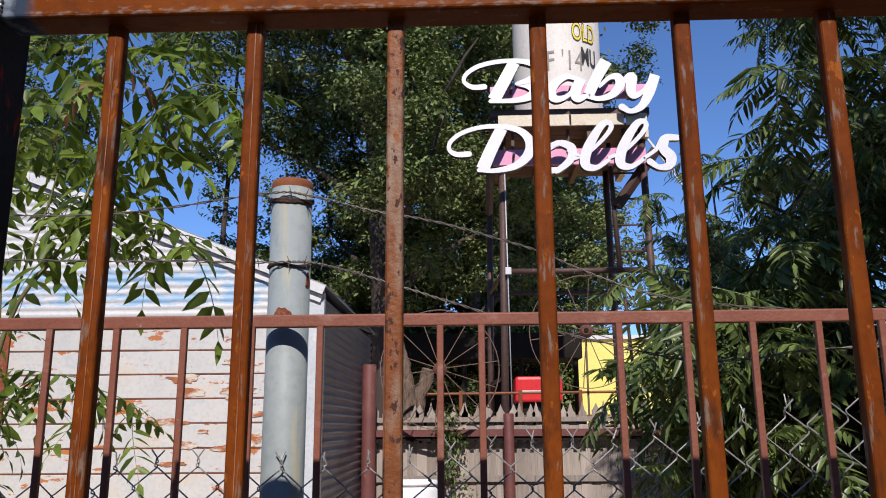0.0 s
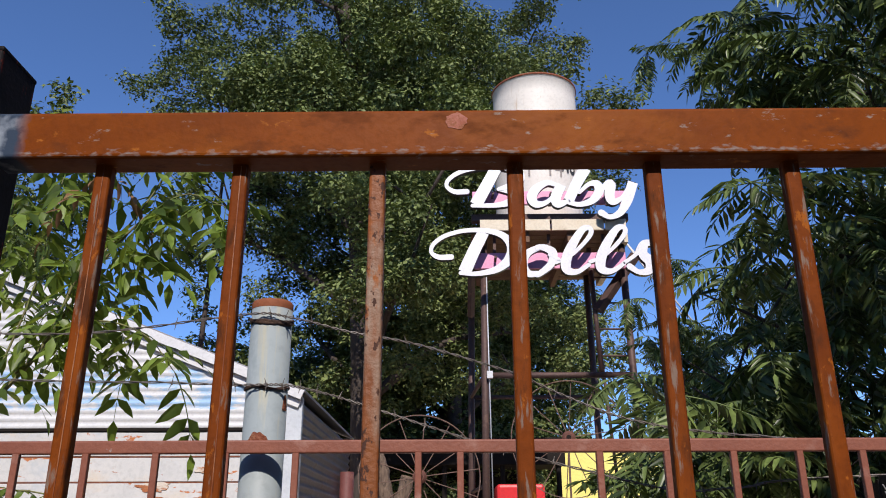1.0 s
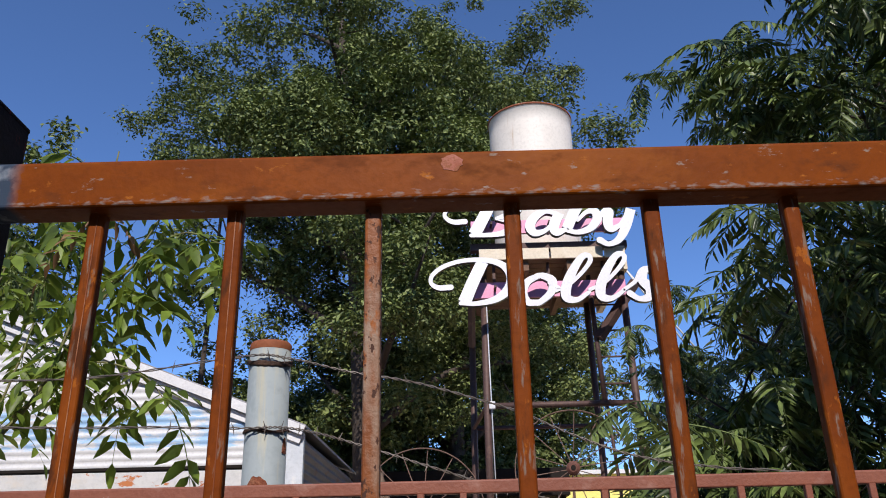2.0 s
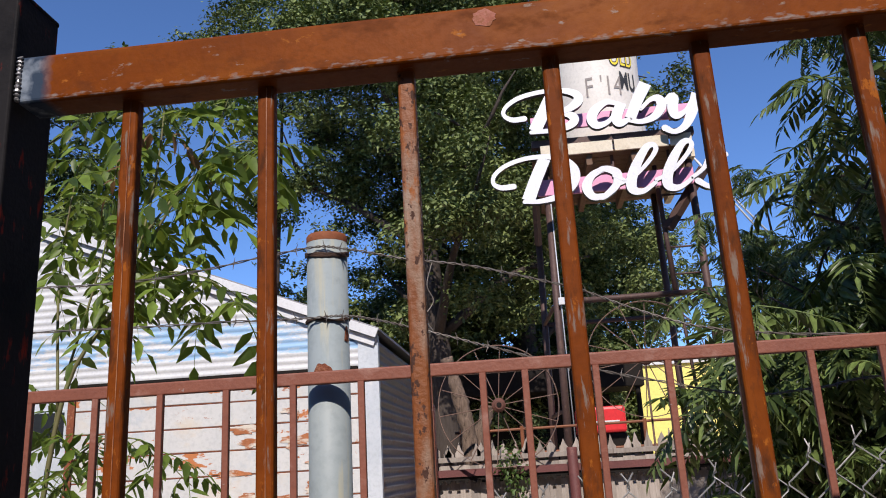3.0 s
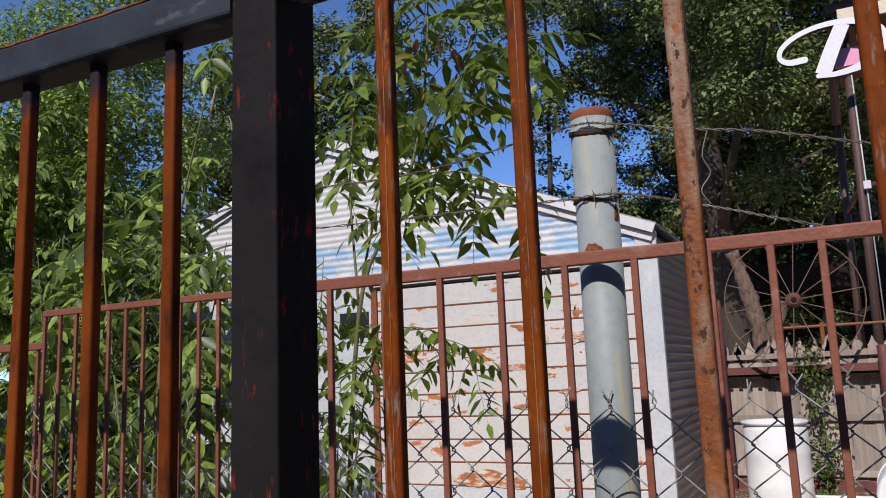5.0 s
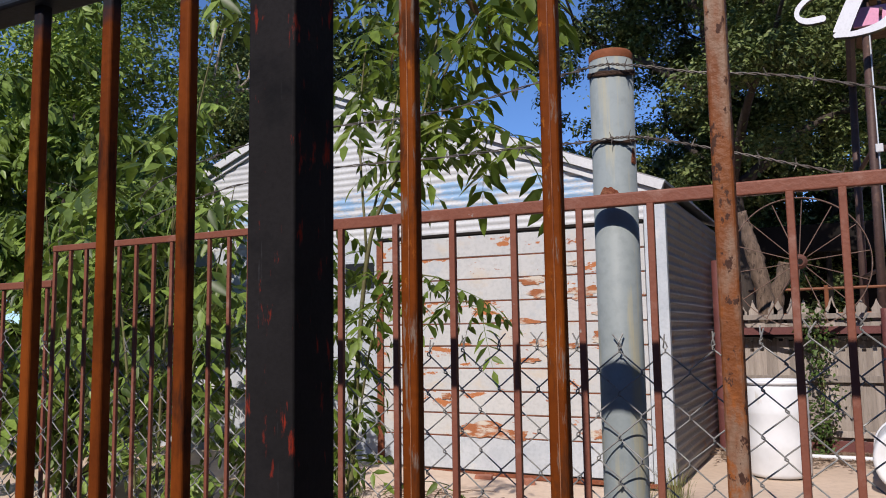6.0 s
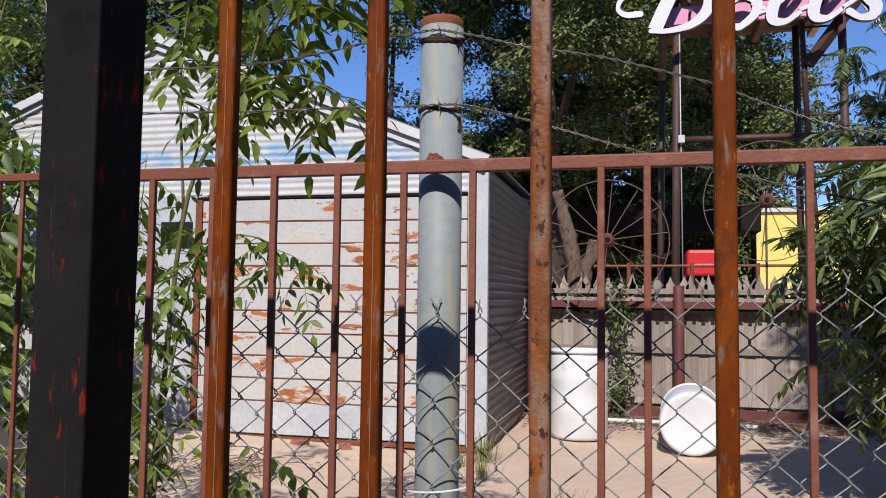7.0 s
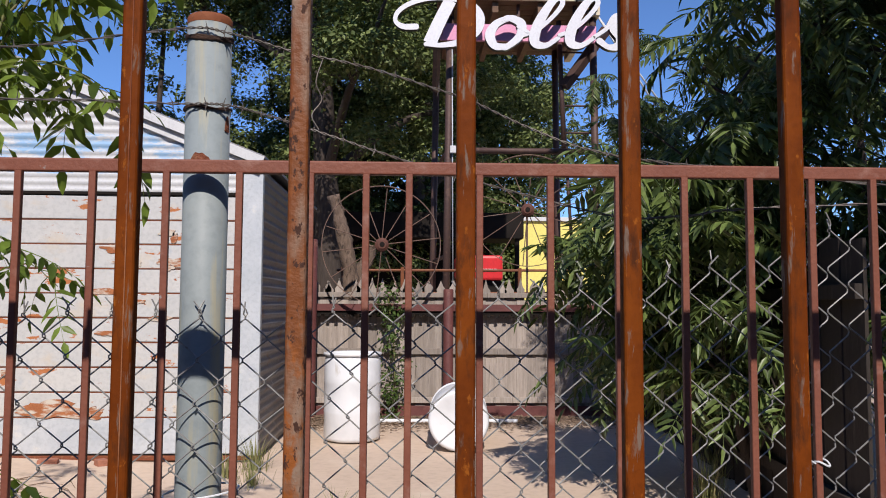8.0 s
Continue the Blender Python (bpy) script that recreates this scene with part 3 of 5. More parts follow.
def side_panel():
    panel = thing("fence_panel", "steel panel with blue-black rail and rusty bars", "fence", (0, GATE_Y, 0))
    rail = part("top_rail", along_x(bar(0.052, 0.052, -2.6, -0.505, 0.006)), BLUED, panel, "blue-black steel rail with rust on top")
    rail.location = (0, 0.004, 1.841)
    low = part("bottom_rail", along_x(bar(0.052, 0.052, -2.6, -0.505, 0.006)), BLUED, panel)
    low.location = (0, 0.004, 0.14)
    for k in range(15):
        x = -0.614 - 0.129 * k
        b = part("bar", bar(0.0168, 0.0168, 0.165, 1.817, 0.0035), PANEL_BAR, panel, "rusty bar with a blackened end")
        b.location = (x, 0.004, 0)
    # rust creeping over the rail's upper edge
    bm = bmesh.new()
    rows = []
    for k in range(120):
        u = -1.75 + 1.24 * k / 119
        h = 0.0035 * max(0.05, noise.noise(Vector((u * 9, 2.0, 0))) + 0.5 * noise.noise(Vector((u * 40, 5.0, 0))) + 0.45)
        rows.append([bm.verts.new(q) for q in ((u, -0.0265, 0.0255 - h), (u, -0.0268, 0.0262), (u, -0.0235, 0.0268), (u, -0.0235, 0.0255 - h))])
    for p, q in zip(rows, rows[1:]):
        for j in range(4):
            bm.faces.new((p[j], q[j], q[(j + 1) % 4], p[(j + 1) % 4]))
    crust = part("rust_edge", bm, RUST, panel, "rust along the rail's upper edge")
    crust.location = (0, 0.004, 1.841)
    return panel


near_gate()
gate_post()
side_panel()

# ---- second fence ----
FENCE_Y = 1.386


def second_fence():
    f = thing("picket_fence", "low red-primer steel fence with thin square pickets", "fence", (0, FENCE_Y, 0))
    rail = part("top_rail", along_x(bar(0.0225, 0.014, -0.97, 2.4, 0.003)), PRIMER, f, "red-brown painted square rail")
    rail.location = (0, 0.006, 1.5935)
    low = part("bottom_rail", along_x(bar(0.0235, 0.025, -0.97, 2.4, 0.003)), PRIMER, f)
    low.location = (0, 0, 0.12)
    xs = [-0.817, -0.694, -0.575, -0.456, -0.337, -0.218, -0.1015, -0.010, 0.061, 0.178, 0.296, 0.410, 0.522, 0.633]
    xs += [0.633 + 0.106 * k for k in range(1, 15)] + [-0.936]
    me = None
    for x in xs:
        if me is None:
            p = part("picket", bar(0.0115, 0.0115, 0.13, 1.583, 0.002), PRIMER, f)
            me = p.data
        else:
            p = link("picket", me, None, f)
        p.location = (x, 0, 0)
        p.rotation_euler = (0, 0, radians(random.uniform(-4, 4)))
    end = part("end_post", bar(0.016, 0.016, 0, 1.604, 0.003), PRIMER, f)
    end.location = (-0.978, 0, 0)
    return f


second_fence()


def slim_fence():
    f = thing("picket_fence", "slim red-primer fence panel with close-set thin pickets", "fence", (0, 1.345, 0))
    for z in (1.5875, 0.12):
        r = part("rail", along_x(bar(0.0145, 0.011, -1.592, -0.992, 0.002)), PRIMER, f)
        r.location = (0, 0, z)
    me = None
    for k in range(12):
        if me is None:
            p = part("picket", bar(0.0078, 0.0078, 0.125, 1.581, 0.0015), PRIMER, f)
            me = p.data
        else:
            p = link("picket", me, None, f)
        p.location = (-1.588 + 0.0525 * k, 0, 0)
        p.rotation_euler = (0, 0, radians(random.uniform(-5, 5)))
    return f


slim_fence()


def far_left_fence():
    f = thing("picket_fence", "dark rusty steel fence in the shade of bushes", "fence", (0, FENCE_Y + 0.5, 0))
    part("top_rail", boxed(-4.2, -2.30, -0.012, 0.012, 1.549, 1.573, bevel=0.003), PRIMER, f)
    part("bottom_rail", boxed(-4.2, -2.30, -0.012, 0.012, 0.12, 0.145, bevel=0.003), PRIMER, f)
    me = None
    for k in range(17):
        if me is None:
            p = part("picket", bar(0.0115, 0.0115, 0.14, 1.551, 0.002), PRIMER, f)
            me = p.data
        else:
            p = link("picket", me, None, f)
        p.location = (-2.33 - 0.112 * k, 0, 0)
    return f


far_left_fence()


def wire_tie():
    w = thing("wire_tie", "pale twisted tie holding the mesh to a picket", "tie", (0.745, FENCE_Y, 1.11))
    ring = [(0.014 * math.cos(2 * math.pi * k / 20), 0.014 * math.sin(2 * math.pi * k / 20) + 0.004, 0.004 * math.sin(4 * math.pi * k / 20)) for k in range(21)]
    part("loop", tube(ring, 0.0017, 5), PLASTIC, w)
    part("tail", tube([(-0.012, -0.004, 0), (-0.022, -0.006, 0.006), (-0.028, -0.004, 0.016)], 0.0013, 5), PLASTIC, w)


wire_tie()


# ---- chain-link fence ----
def mesh_top(x):
    return 1.350 + 0.17 * min(1, max(0, (x - 0.25) / 0.6)) + 0.012 * math.sin(9 * x) + 0.02 * math.sin(3.1 * x + 1)


def chain_link():
    f = thing("chain_link_fence", "galvanised wire chain-link fence with barbed top edge", "fence", (0, 1.409, 0))
    half = 0.0355
    for i in range(-62, 52):
        x0 = i * half
        top = mesh_top(x0)
        pts = []
        rows = int(top / half)
        for j in range(rows + 1):
            side = (i + j) % 2
            z = top - j * half
            bend = 0.006 * math.sin(z * 5 + x0 * 3) + 0.004 * noise.noise(Vector((x0 * 6, z * 6, 2)))
            x = x0 + half * (-0.03 if side == 0 else 1.03) + 0.011 * noise.noise(Vector((x0 * 4, z * 4, 5)))
            y = (0.0028 if side else -0.0028) + bend
            kx = -1 if side == 0 else 1
            pts += [(x - kx * 0.0035, y * 0.3, z + 0.005), (x, y, z + 0.0022), (x, y, z - 0.0022), (x - kx * 0.0035, -y * 0.3 + 2 * bend * 0.3, z - 0.005)]
        side = i % 2
        x = pts[0][0]
        lean = random.uniform(-0.008, 0.008)
        tip = [(x + 0.010 * (1 if side else -1) + lean, random.uniform(-0.006, 0.006), top + 0.026), (x + 0.002 * (1 if side else -1), -0.003, top + 0.012)]
        part("wire", tube(tip + pts, 0.00135, 5), WIRE, f)
    return f


chain_link()


# ---- pipe post and barbed wire ----
PIPE_X, PIPE_Y, PIPE_R = -0.2915, 1.457, 0.0380


def pipe_post():
    p = thing("pipe_post", "grey painted steel pipe post with rusty cap", "post", (PIPE_X, PIPE_Y, 0))
    part("shaft", lathe([(PIPE_R, 0.0), (PIPE_R, 0.6), (PIPE_R, 1.2), (PIPE_R, 1.855), (PIPE_R * 0.8, 1.855)], 40), PIPE, p, smooth=False)
    bpy.data.objects[p.children[0].name].data.polygons.foreach_set("use_smooth", [True] * len(p.children[0].data.polygons))
    part("cap", lathe([(PIPE_R + 0.0004, 1.852), (PIPE_R + 0.0006, 1.857), (PIPE_R + 0.0004, 1.864), (PIPE_R - 0.0025, 1.868), (0, 1.870)], 40), CAP_RUST, p, "rusty welded cap", True)
    for a0, a1, z0, z1, seed in ((-125, -62, 1.598, 1.626, 1), (-30, -8, 1.663, 1.695, 2)):
        bm = bmesh.new()
        n = 14
        rows = []
        for j in range(6):
            row = []
            for i in range(n + 1):
                u = i / n
                a = radians(a0 + (a1 - a0) * u)
                arch = math.sin(math.pi * u) ** 0.6
                z = z0 + (z1 - z0) * (j / 5) * arch * (0.9 + 0.2 * noise.noise(Vector((u * 5, j, seed))))
                r = PIPE_R + 0.0012
                row.append(bm.verts.new((r * math.cos(a), r * math.sin(a), z)))
            rows.append(row)
        for r, s in zip(rows, rows[1:]):
            for i in range(n):
                bm.faces.new((r[i], r[i + 1], s[i + 1], s[i]))
        part("rust_patch", bm, RUST, p, "flaked rust patch")
    for z, turns, spread in ((1.831, 6, 0.010), (1.704, 2, 0.003)):
        pts = []
        for k in range(turns * 20):
            a = 2 * math.pi * k / 20
            pts.append(((PIPE_R + 0.0022) * math.cos(a), (PIPE_R + 0.0022) * math.sin(a), z + spread * math.sin(k * 0.31) + 0.003 * math.sin(k)))
        part("wire_wrap", tube(pts, 0.0017, 5), RUSTY_WIRE, p, "twisted wire wrapped round the pipe")
    ring = [(0.062 * math.cos(2 * math.pi * k / 30) + 0.005, 0.056 * math.sin(2 * math.pi * k / 30), 1.052 + 0.006 * math.cos(2 * math.pi * k / 30)) for k in range(31)]
    part("plastic_band", tube(ring, 0.0018, 6), PLASTIC, p, "loose white plastic band")
    return p


pipe_post()


def barbed_wire(points, label):
    w = thing("barbed_wire", label, "wire", points[0], "barbed wires")
    o = Vector(points[0])
    line = [Vector(q) - o for q in smooth_line(points, 24)]
    for ph in (0, math.pi):
        pts = []
        for k, q in enumerate(line):
            a = k * 0.9 + ph
            pts.append(q + Vector((0, 0.0016 * math.cos(a), 0.0016 * math.sin(a) + 0.002 * noise.noise(q * 14))))
        part("strand", tube(pts, 0.0012, 5), BARBED, w)
    for k in range(8, len(line) - 2, 11):
        q = line[k]
        for s in (1, -1):
            d = Vector((random.uniform(-0.5, 0.5), random.uniform(-0.6, 0.6), s)).normalized() * 0.013
            part("barb", tube([q - d * 0.3, q, q + d], [0.0011, 0.0011, 0.0004], 4), BARBED, w)
    return w


barbed_wire([(-3.1, 3.0, 2.0), (-1.9, 1.9, 1.84), (-1.1, 1.48, 1.815), (-0.66, 1.46, 1.811), (-0.34, 1.415, 1.833), (-0.25, 1.42, 1.830), (-0.14, 1.46, 1.812), (0.0, 1.47, 1.785), (0.165, 1.47, 1.732), (0.29, 1.47, 1.676), (0.42, 1.47, 1.637), (0.6, 1.47, 1.617), (1.2, 1.48, 1.57), (2.2, 1.5, 1.54)], "slack rusty barbed wire strung from the pipe post")
barbed_wire([(-3.1, 3.05, 1.85), (-1.9, 1.9, 1.74), (-1.1, 1.48, 1.726), (-0.65, 1.46, 1.721), (-0.34, 1.415, 1.705), (-0.25, 1.42, 1.704), (-0.187, 1.46, 1.697), (-0.08, 1.47, 1.666), (0.045, 1.47, 1.624), (0.22, 1.47, 1.575), (0.43, 1.47, 1.527), (0.56, 1.47, 1.529), (0.68, 1.47, 1.543), (1.2, 1.48, 1.56), (2.2, 1.5, 1.56)], "drooping rusty barbed wire strung from the pipe post")


def tie_wire():
    w = thing("tie_wire", "thin twisted wire linking two barbed strands", "wire", (-0.10, 1.468, 1.67))
    part("strand", tube([Vector(p) for p in smooth_line([(0.0, 0, 0.005), (-0.012, -0.004, 0.03), (0.004, 0.003, 0.06), (-0.006, -0.002, 0.09), (0.006, 0, 0.135)], 6)], 0.0012, 5), BARBED, w)


tie_wire()

# ---- shed ----
SX, SY, APEX_X, APEX_Z, EAVE_Z = -1.282, 7.2, -4.72, 4.03, 2.66
SHED_D, SHED_W = 3.6, 6.7


def roof_z(x):
    return APEX_Z - (APEX_Z - EAVE_Z) * abs(x - APEX_X) / (-1.17 - APEX_X)


def shed():
    s = thing("shed", "white corrugated-iron gable shed with a rusting panelled door", "shed", (SX, SY, 0))
    x_left = APEX_X - (SX - APEX_X)
    # gable wall above the door, ribs run level
    us = list(np.linspace(x_left, SX, 90))
    verts, faces = [], []
    rows = int((APEX_Z - 2.36) / 0.017)
    grid = {}
    for i, u in enumerate(us):
        top = roof_z(u) - 0.03
        for j in range(rows + 1):
            z = min(2.36 + j * 0.017, top)
            grid[i, j] = len(verts)
            verts.append((u - SX, -0.008 * math.cos(2 * math.pi * z / 0.068) - 0.01 + 0.006 * noise.noise(Vector((u * 2, z * 3, 0))), z))
    for i in range(len(us) - 1):
        for j in range(rows):
            if verts[grid[i, j]][2] < verts[grid[i, j + 1]][2] - 1e-6 or verts[grid[i + 1, j]][2] < verts[grid[i + 1, j + 1]][2] - 1e-6:
                faces.append((grid[i, j], grid[i + 1, j], grid[i + 1, j + 1], grid[i, j + 1]))
    link("gable_wall", mesh_from("gable_wall", verts, faces), CORRUGATED, s, "white corrugated iron with faded blue paint", True)
    # closed body behind the sheets
    bm = bmesh.new()
    pts = [(x_left - SX, 0.0), (-0.03, 0.0), (-0.03, EAVE_Z - 0.06), (APEX_X - SX, APEX_Z - 0.1), (x_left - SX, EAVE_Z - 0.06)]
    f = [bm.verts.new((x, 0.05, z)) for x, z in pts]
    b = [bm.verts.new((x, SHED_D, z)) for x, z in pts]
    bm.faces.new(f)
    bm.faces.new(b[::-1])
    for k in range(5):
        bm.faces.new((f[k], b[k], b[(k + 1) % 5], f[(k + 1) % 5]))
    part("inner_wall", bm, SIDE_IRON, s)
    # near-black strip: the shade of the gap above the door, as colour
    part("lintel", boxed(-2.93, -0.2, -0.016, 0.05, 2.338, 2.366, bevel=0.004), DARK, s, "near-black strip painted as the shade in the gap above the door")
    # door of level panels
    door = part("door", boxed(-2.90, -0.19, 0.02, 0.05, 0.05, 2.335), ROOF_IRON, s, "white panelled door with flaking rust")
    zs = [0.06, 0.38] + [0.38 + 0.2165 * k for k in range(1, 10)]
    for k, (a, c) in enumerate(zip(zs, zs[1:])):
        bm = boxed(-2.895, -0.195, -0.014 - 0.004 * (k % 2), 0.02, a + 0.006, c - 0.006, bevel=0.006)
        bmesh.ops.subdivide_edges(bm, edges=[e for e in bm.edges if abs(e.verts[0].co.x - e.verts[1].co.x) > 1], cuts=24)
        for v in bm.verts:
            v.co.y += 0.004 * noise.noise(Vector((v.co.x * 2.5, v.co.z * 4, k)))
            v.co.z += 0.004 * noise.noise(Vector((v.co.x * 1.3, 7, k)))
        part("panel", bm, DOOR_PANEL if k else GALV_SHEET, door)
        if k:
            part("rust_joint", boxed(-2.89, -0.2, -0.0165, -0.010, a - 0.004, a + 0.0045), RUST, door, "rusty joint")
    for k, (x, z, w, h) in enumerate(((-3.05, 0.45, 0.30, 0.07), (-2.72, 0.42, 0.10, 0.05), (-2.54, 1.86, 0.15, 0.035), (-2.47, 1.73, 0.11, 0.045), (-2.02, 1.74, 0.15, 0.045), (-2.10, 1.69, 0.05, 0.03), (-2.66, 1.475, 0.19, 0.022), (-1.90, 1.32, 0.08, 0.05), (-2.48, 1.27, 0.09, 0.032), (-2.15, 1.245, 0.10, 0.025), (-2.12, 2.0, 0.08, 0.028), (-3.46, 0.76, 0.05, 0.032), (-1.97, 0.45, 0.06, 0.045), (-1.88, 1.535, 0.10, 0.022), (-2.60, 1.11, 0.10, 0.022), (-2.06, 1.95, 0.03, 0.05), (-1.72, 1.90, 0.08, 0.03), (-1.70, 1.10, 0.11, 0.03), (-2.34, 1.39, 0.05, 0.02))):
        bm = bmesh.new()
        ring = []
        for a in range(36):
            t = 2 * math.pi * a / 36
            r = 1 + 0.55 * noise.noise(Vector((math.cos(t) * 1.7, math.sin(t) * 1.7, k * 3.1))) + 0.4 * noise.noise(Vector((math.cos(t) * 6, math.sin(t) * 6, k)))
            ring.append((x - SX + w * r * math.cos(t), z + h * r * math.sin(t)))
        fr = [bm.verts.new((px, -0.0245, pz)) for px, pz in ring]
        bk = [bm.verts.new((px, -0.012, pz)) for px, pz in ring]
        bm.faces.new(fr)
        for a in range(36):
            bm.faces.new((fr[a], bk[a], bk[(a + 1) % 36], fr[(a + 1) % 36]))
        part("rust_patch", bm, DOOR_RUST, door, "flaked rust patch")
    # jamb, left wall, right corner strip
    part("jamb", boxed(-2.97, -2.90, -0.03, 0.05, 0.0, 2.335, bevel=0.004), RUST, s, "rusty door jamb")
    bm = boxed(x_left - SX, -2.97, -0.012, 0.05, 0.03, 2.36)
    part("front_sheet", bm, GALV_SHEET, s, "plain galvanised sheet beside the door")
    win = part("window_opening", boxed(-3.36, -3.00, -0.026, 0.0, 1.85, 2.12, bevel=0.004), GLASS_DARK, s, "small dark window")
    part("window_frame", boxed(-3.39, -2.975, -0.020, -0.004, 1.80, 2.15, bevel=0.006), GALV_SHEET, win)
    part("corner_strip", boxed(-0.19, 0.0, -0.02, 0.05, 0.0, EAVE_Z - 0.03, bevel=0.006), GALV_SHEET, s, "pale sheet-metal corner strip")
    part("sill", boxed(-2.97, 0.0, -0.034, 0.0, 0.012, 0.052, bevel=0.005), RUST, s, "rusty bottom strip under the door")
    # side wall, ribs level
    verts, faces = [], []
    ys = list(np.linspace(0.0, SHED_D, 24))
    n = int((EAVE_Z - 0.1) / 0.017)
    for y in ys:
        for j in range(n + 1):
            z = 0.03 + j * 0.017
            verts.append((0.012 * math.cos(2 * math.pi * z / 0.085) - 0.012 + 0.01 * noise.noise(Vector((y, z * 2, 3))), y, z))
    for i in range(len(ys) - 1):
        for j in range(n):
            a = i * (n + 1) + j
            faces.append((a, a + n + 1, a + n + 2, a + 1))
    link("side_wall", mesh_from("side_wall", verts, faces), SIDE_IRON, s, "weathered corrugated side wall, its grey darkened for shade", True)
    # roof slopes, fascias, soffit
    for sgn in (1, -1):
        ex = 3.46 * sgn
        bm = bmesh.new()
        rows_v = []
        for y in (-0.075, SHED_D + 0.15):
            row = []
            for k in range(61):
                u = k / 60
                row.append((APEX_X - SX + ex * u, y, APEX_Z + 0.02 - (APEX_Z - EAVE_Z) * u))
            rows_v.append(row)
        top = [[bm.verts.new((x, y, z + 0.012)) for x, y, z in r] for r in rows_v]
        bot = [[bm.verts.new((x, y, z - 0.012)) for x, y, z in r] for r in rows_v]
        for k in range(60):
            bm.faces.new((top[0][k], top[0][k + 1], top[1][k + 1], top[1][k]))
            bm.faces.new((bot[0][k], bot[1][k], bot[1][k + 1], bot[0][k + 1]))
            bm.faces.new((top[0][k], bot[0][k], bot[0][k + 1], top[0][k + 1]))
        bm.faces.new((top[0][60], bot[0][60], bot[1][60], top[1][60]))
        part("roof", bm, ROOF_IRON, s, "dull iron roof slope")
        a = math.atan2(APEX_Z - EAVE_Z, 3.46)
        ln = math.hypot(3.46, APEX_Z - EAVE_Z)
        for off, h, y0, y1, mat in ((-0.045, 0.085, -0.095, -0.078, TRIM), (-0.125, 0.07, -0.05, -0.024, TRIM)):
            bm = boxed(0, ln, y0, y1, off - h / 2, off + h / 2, bevel=0.003)
            bmesh.ops.rotate(bm, verts=bm.verts, matrix=Matrix.Rotation(a if sgn > 0 else math.pi - a, 3, "Y"))
            fz = part("fascia", bm, mat, s, "white painted roof trim")
            fz.location = (APEX_X - SX, 0, APEX_Z + 0.02 + (0 if sgn > 0 else 2 * off * math.cos(a)))
    return s


shed()


def brick_bit(x, y, turn, sc):
    bm = boxed(-0.1 * sc, 0.1 * sc, -0.05, 0.05, 0, 0.06, bevel=0.006)
    for v in bm.verts:
        v.co += Vector((noise.noise(v.co * 30), noise.noise(v.co * 25 + Vector((4, 0, 0))), 0)) * 0.006
    ob = part("brick", bm, BRICK)
    ob.location, ob.rotation_euler = (x, y, 0.0), (0, 0, radians(turn))
    tagged(ob, "broken red brick lying by the shed door", "brick", "loose bricks")


brick_bit(-3.0, 7.0, 12, 0.8)
brick_bit(-2.55, 6.98, 40, 0.45)


# ---- timber fence, beam and posts at the yard's end ----
WF_Y = 10.05


def timber_fence():
    f = thing("timber_fence", "weathered grey board fence with pointed pickets on top", "fence", (0, WF_Y, 0))
    x = -1.35
    k = 0
    while x < 4.6:
        w = random.uniform(0.112, 0.135)
        h = 1.44 + random.uniform(-0.02, 0.02)
        bm = boxed(-0.004, w + 0.004, -0.009, 0.009, 0.06, h, bevel=0.003)
        b = part("board", bm, GREY_WOOD, f)
        b.location = (x, 0.012 * (k % 2) + random.uniform(-0.003, 0.003), 0)
        b.rotation_euler = (0, radians(random.uniform(-0.2, 0.2)), 0)
        # pointed picket above
        z0, z1, zt = 1.40, 1.59 + random.uniform(-0.03, 0.02), 1.70 + random.uniform(-0.035, 0.035)
        bm = bmesh.new()
        pw = w * 0.42
        prof = [(-pw, z0), (pw, z0), (pw, z1), (pw * 0.55, z1 + 0.03), (0, zt), (-pw * 0.6, z1 + 0.028), (-pw, z1)]
        fr = [bm.verts.new((px, -0.009, pz)) for px, pz in prof]
        bk = [bm.verts.new((px, 0.009, pz)) for px, pz in prof]
        bm.faces.new(fr)
        bm.faces.new(bk[::-1])
        for i in range(len(prof)):
            bm.faces.new((fr[i], bk[i], bk[(i + 1) % len(prof)], fr[(i + 1) % len(prof)]))
        p = part("picket", bm, GREY_WOOD, f)
        p.location = (x + w / 2, 0.03, 0)
        p.rotation_euler = (0, radians(random.uniform(-2.5, 2.5)), 0)
        x += w
        k += 1
    for z, h in ((1.50, 0.06), (0.80, 0.075), (0.20, 0.07)):
        part("rail", boxed(-1.35, 4.6, -0.05, -0.010, z - h / 2, z + h / 2, bevel=0.004), GREY_WOOD, f, "grey timber rail")
    part("kickboard", boxed(-1.35, 4.6, -0.06, -0.02, 0.0, 0.13, bevel=0.004), MAROON, f, "maroon painted base board")
    return f


timber_fence()


def side_fence():
    f = thing("side_fence", "weathered board fence coloured dark for the deep shade under the trees", "fence", (2.35, 4.0, 0))
    n = 44
    me = None
    for k in range(n):
        if me is None:
            b = part("board", boxed(-0.01, 0.01, 0.0, 0.134, 0.04, 1.74, bevel=0.003), SHADE_DARK_WOOD, f)
            me = b.data
        else:
            b = link("board", me, None, f)
        b.location = (0.012 * k + 0.008 * (k % 2), 0.136 * k, random.uniform(-0.02, 0.02))
        b.rotation_euler = (0, 0, radians(-5.0))
    for z in (0.35, 1.45):
        bm = boxed(-0.055, -0.015, 0.0, 6.0, z - 0.04, z + 0.04, bevel=0.004)
        r = part("rail", bm, SHADE_DARK_WOOD, f)
        r.rotation_euler = (0, 0, radians(-5.05))
    return f


side_fence()


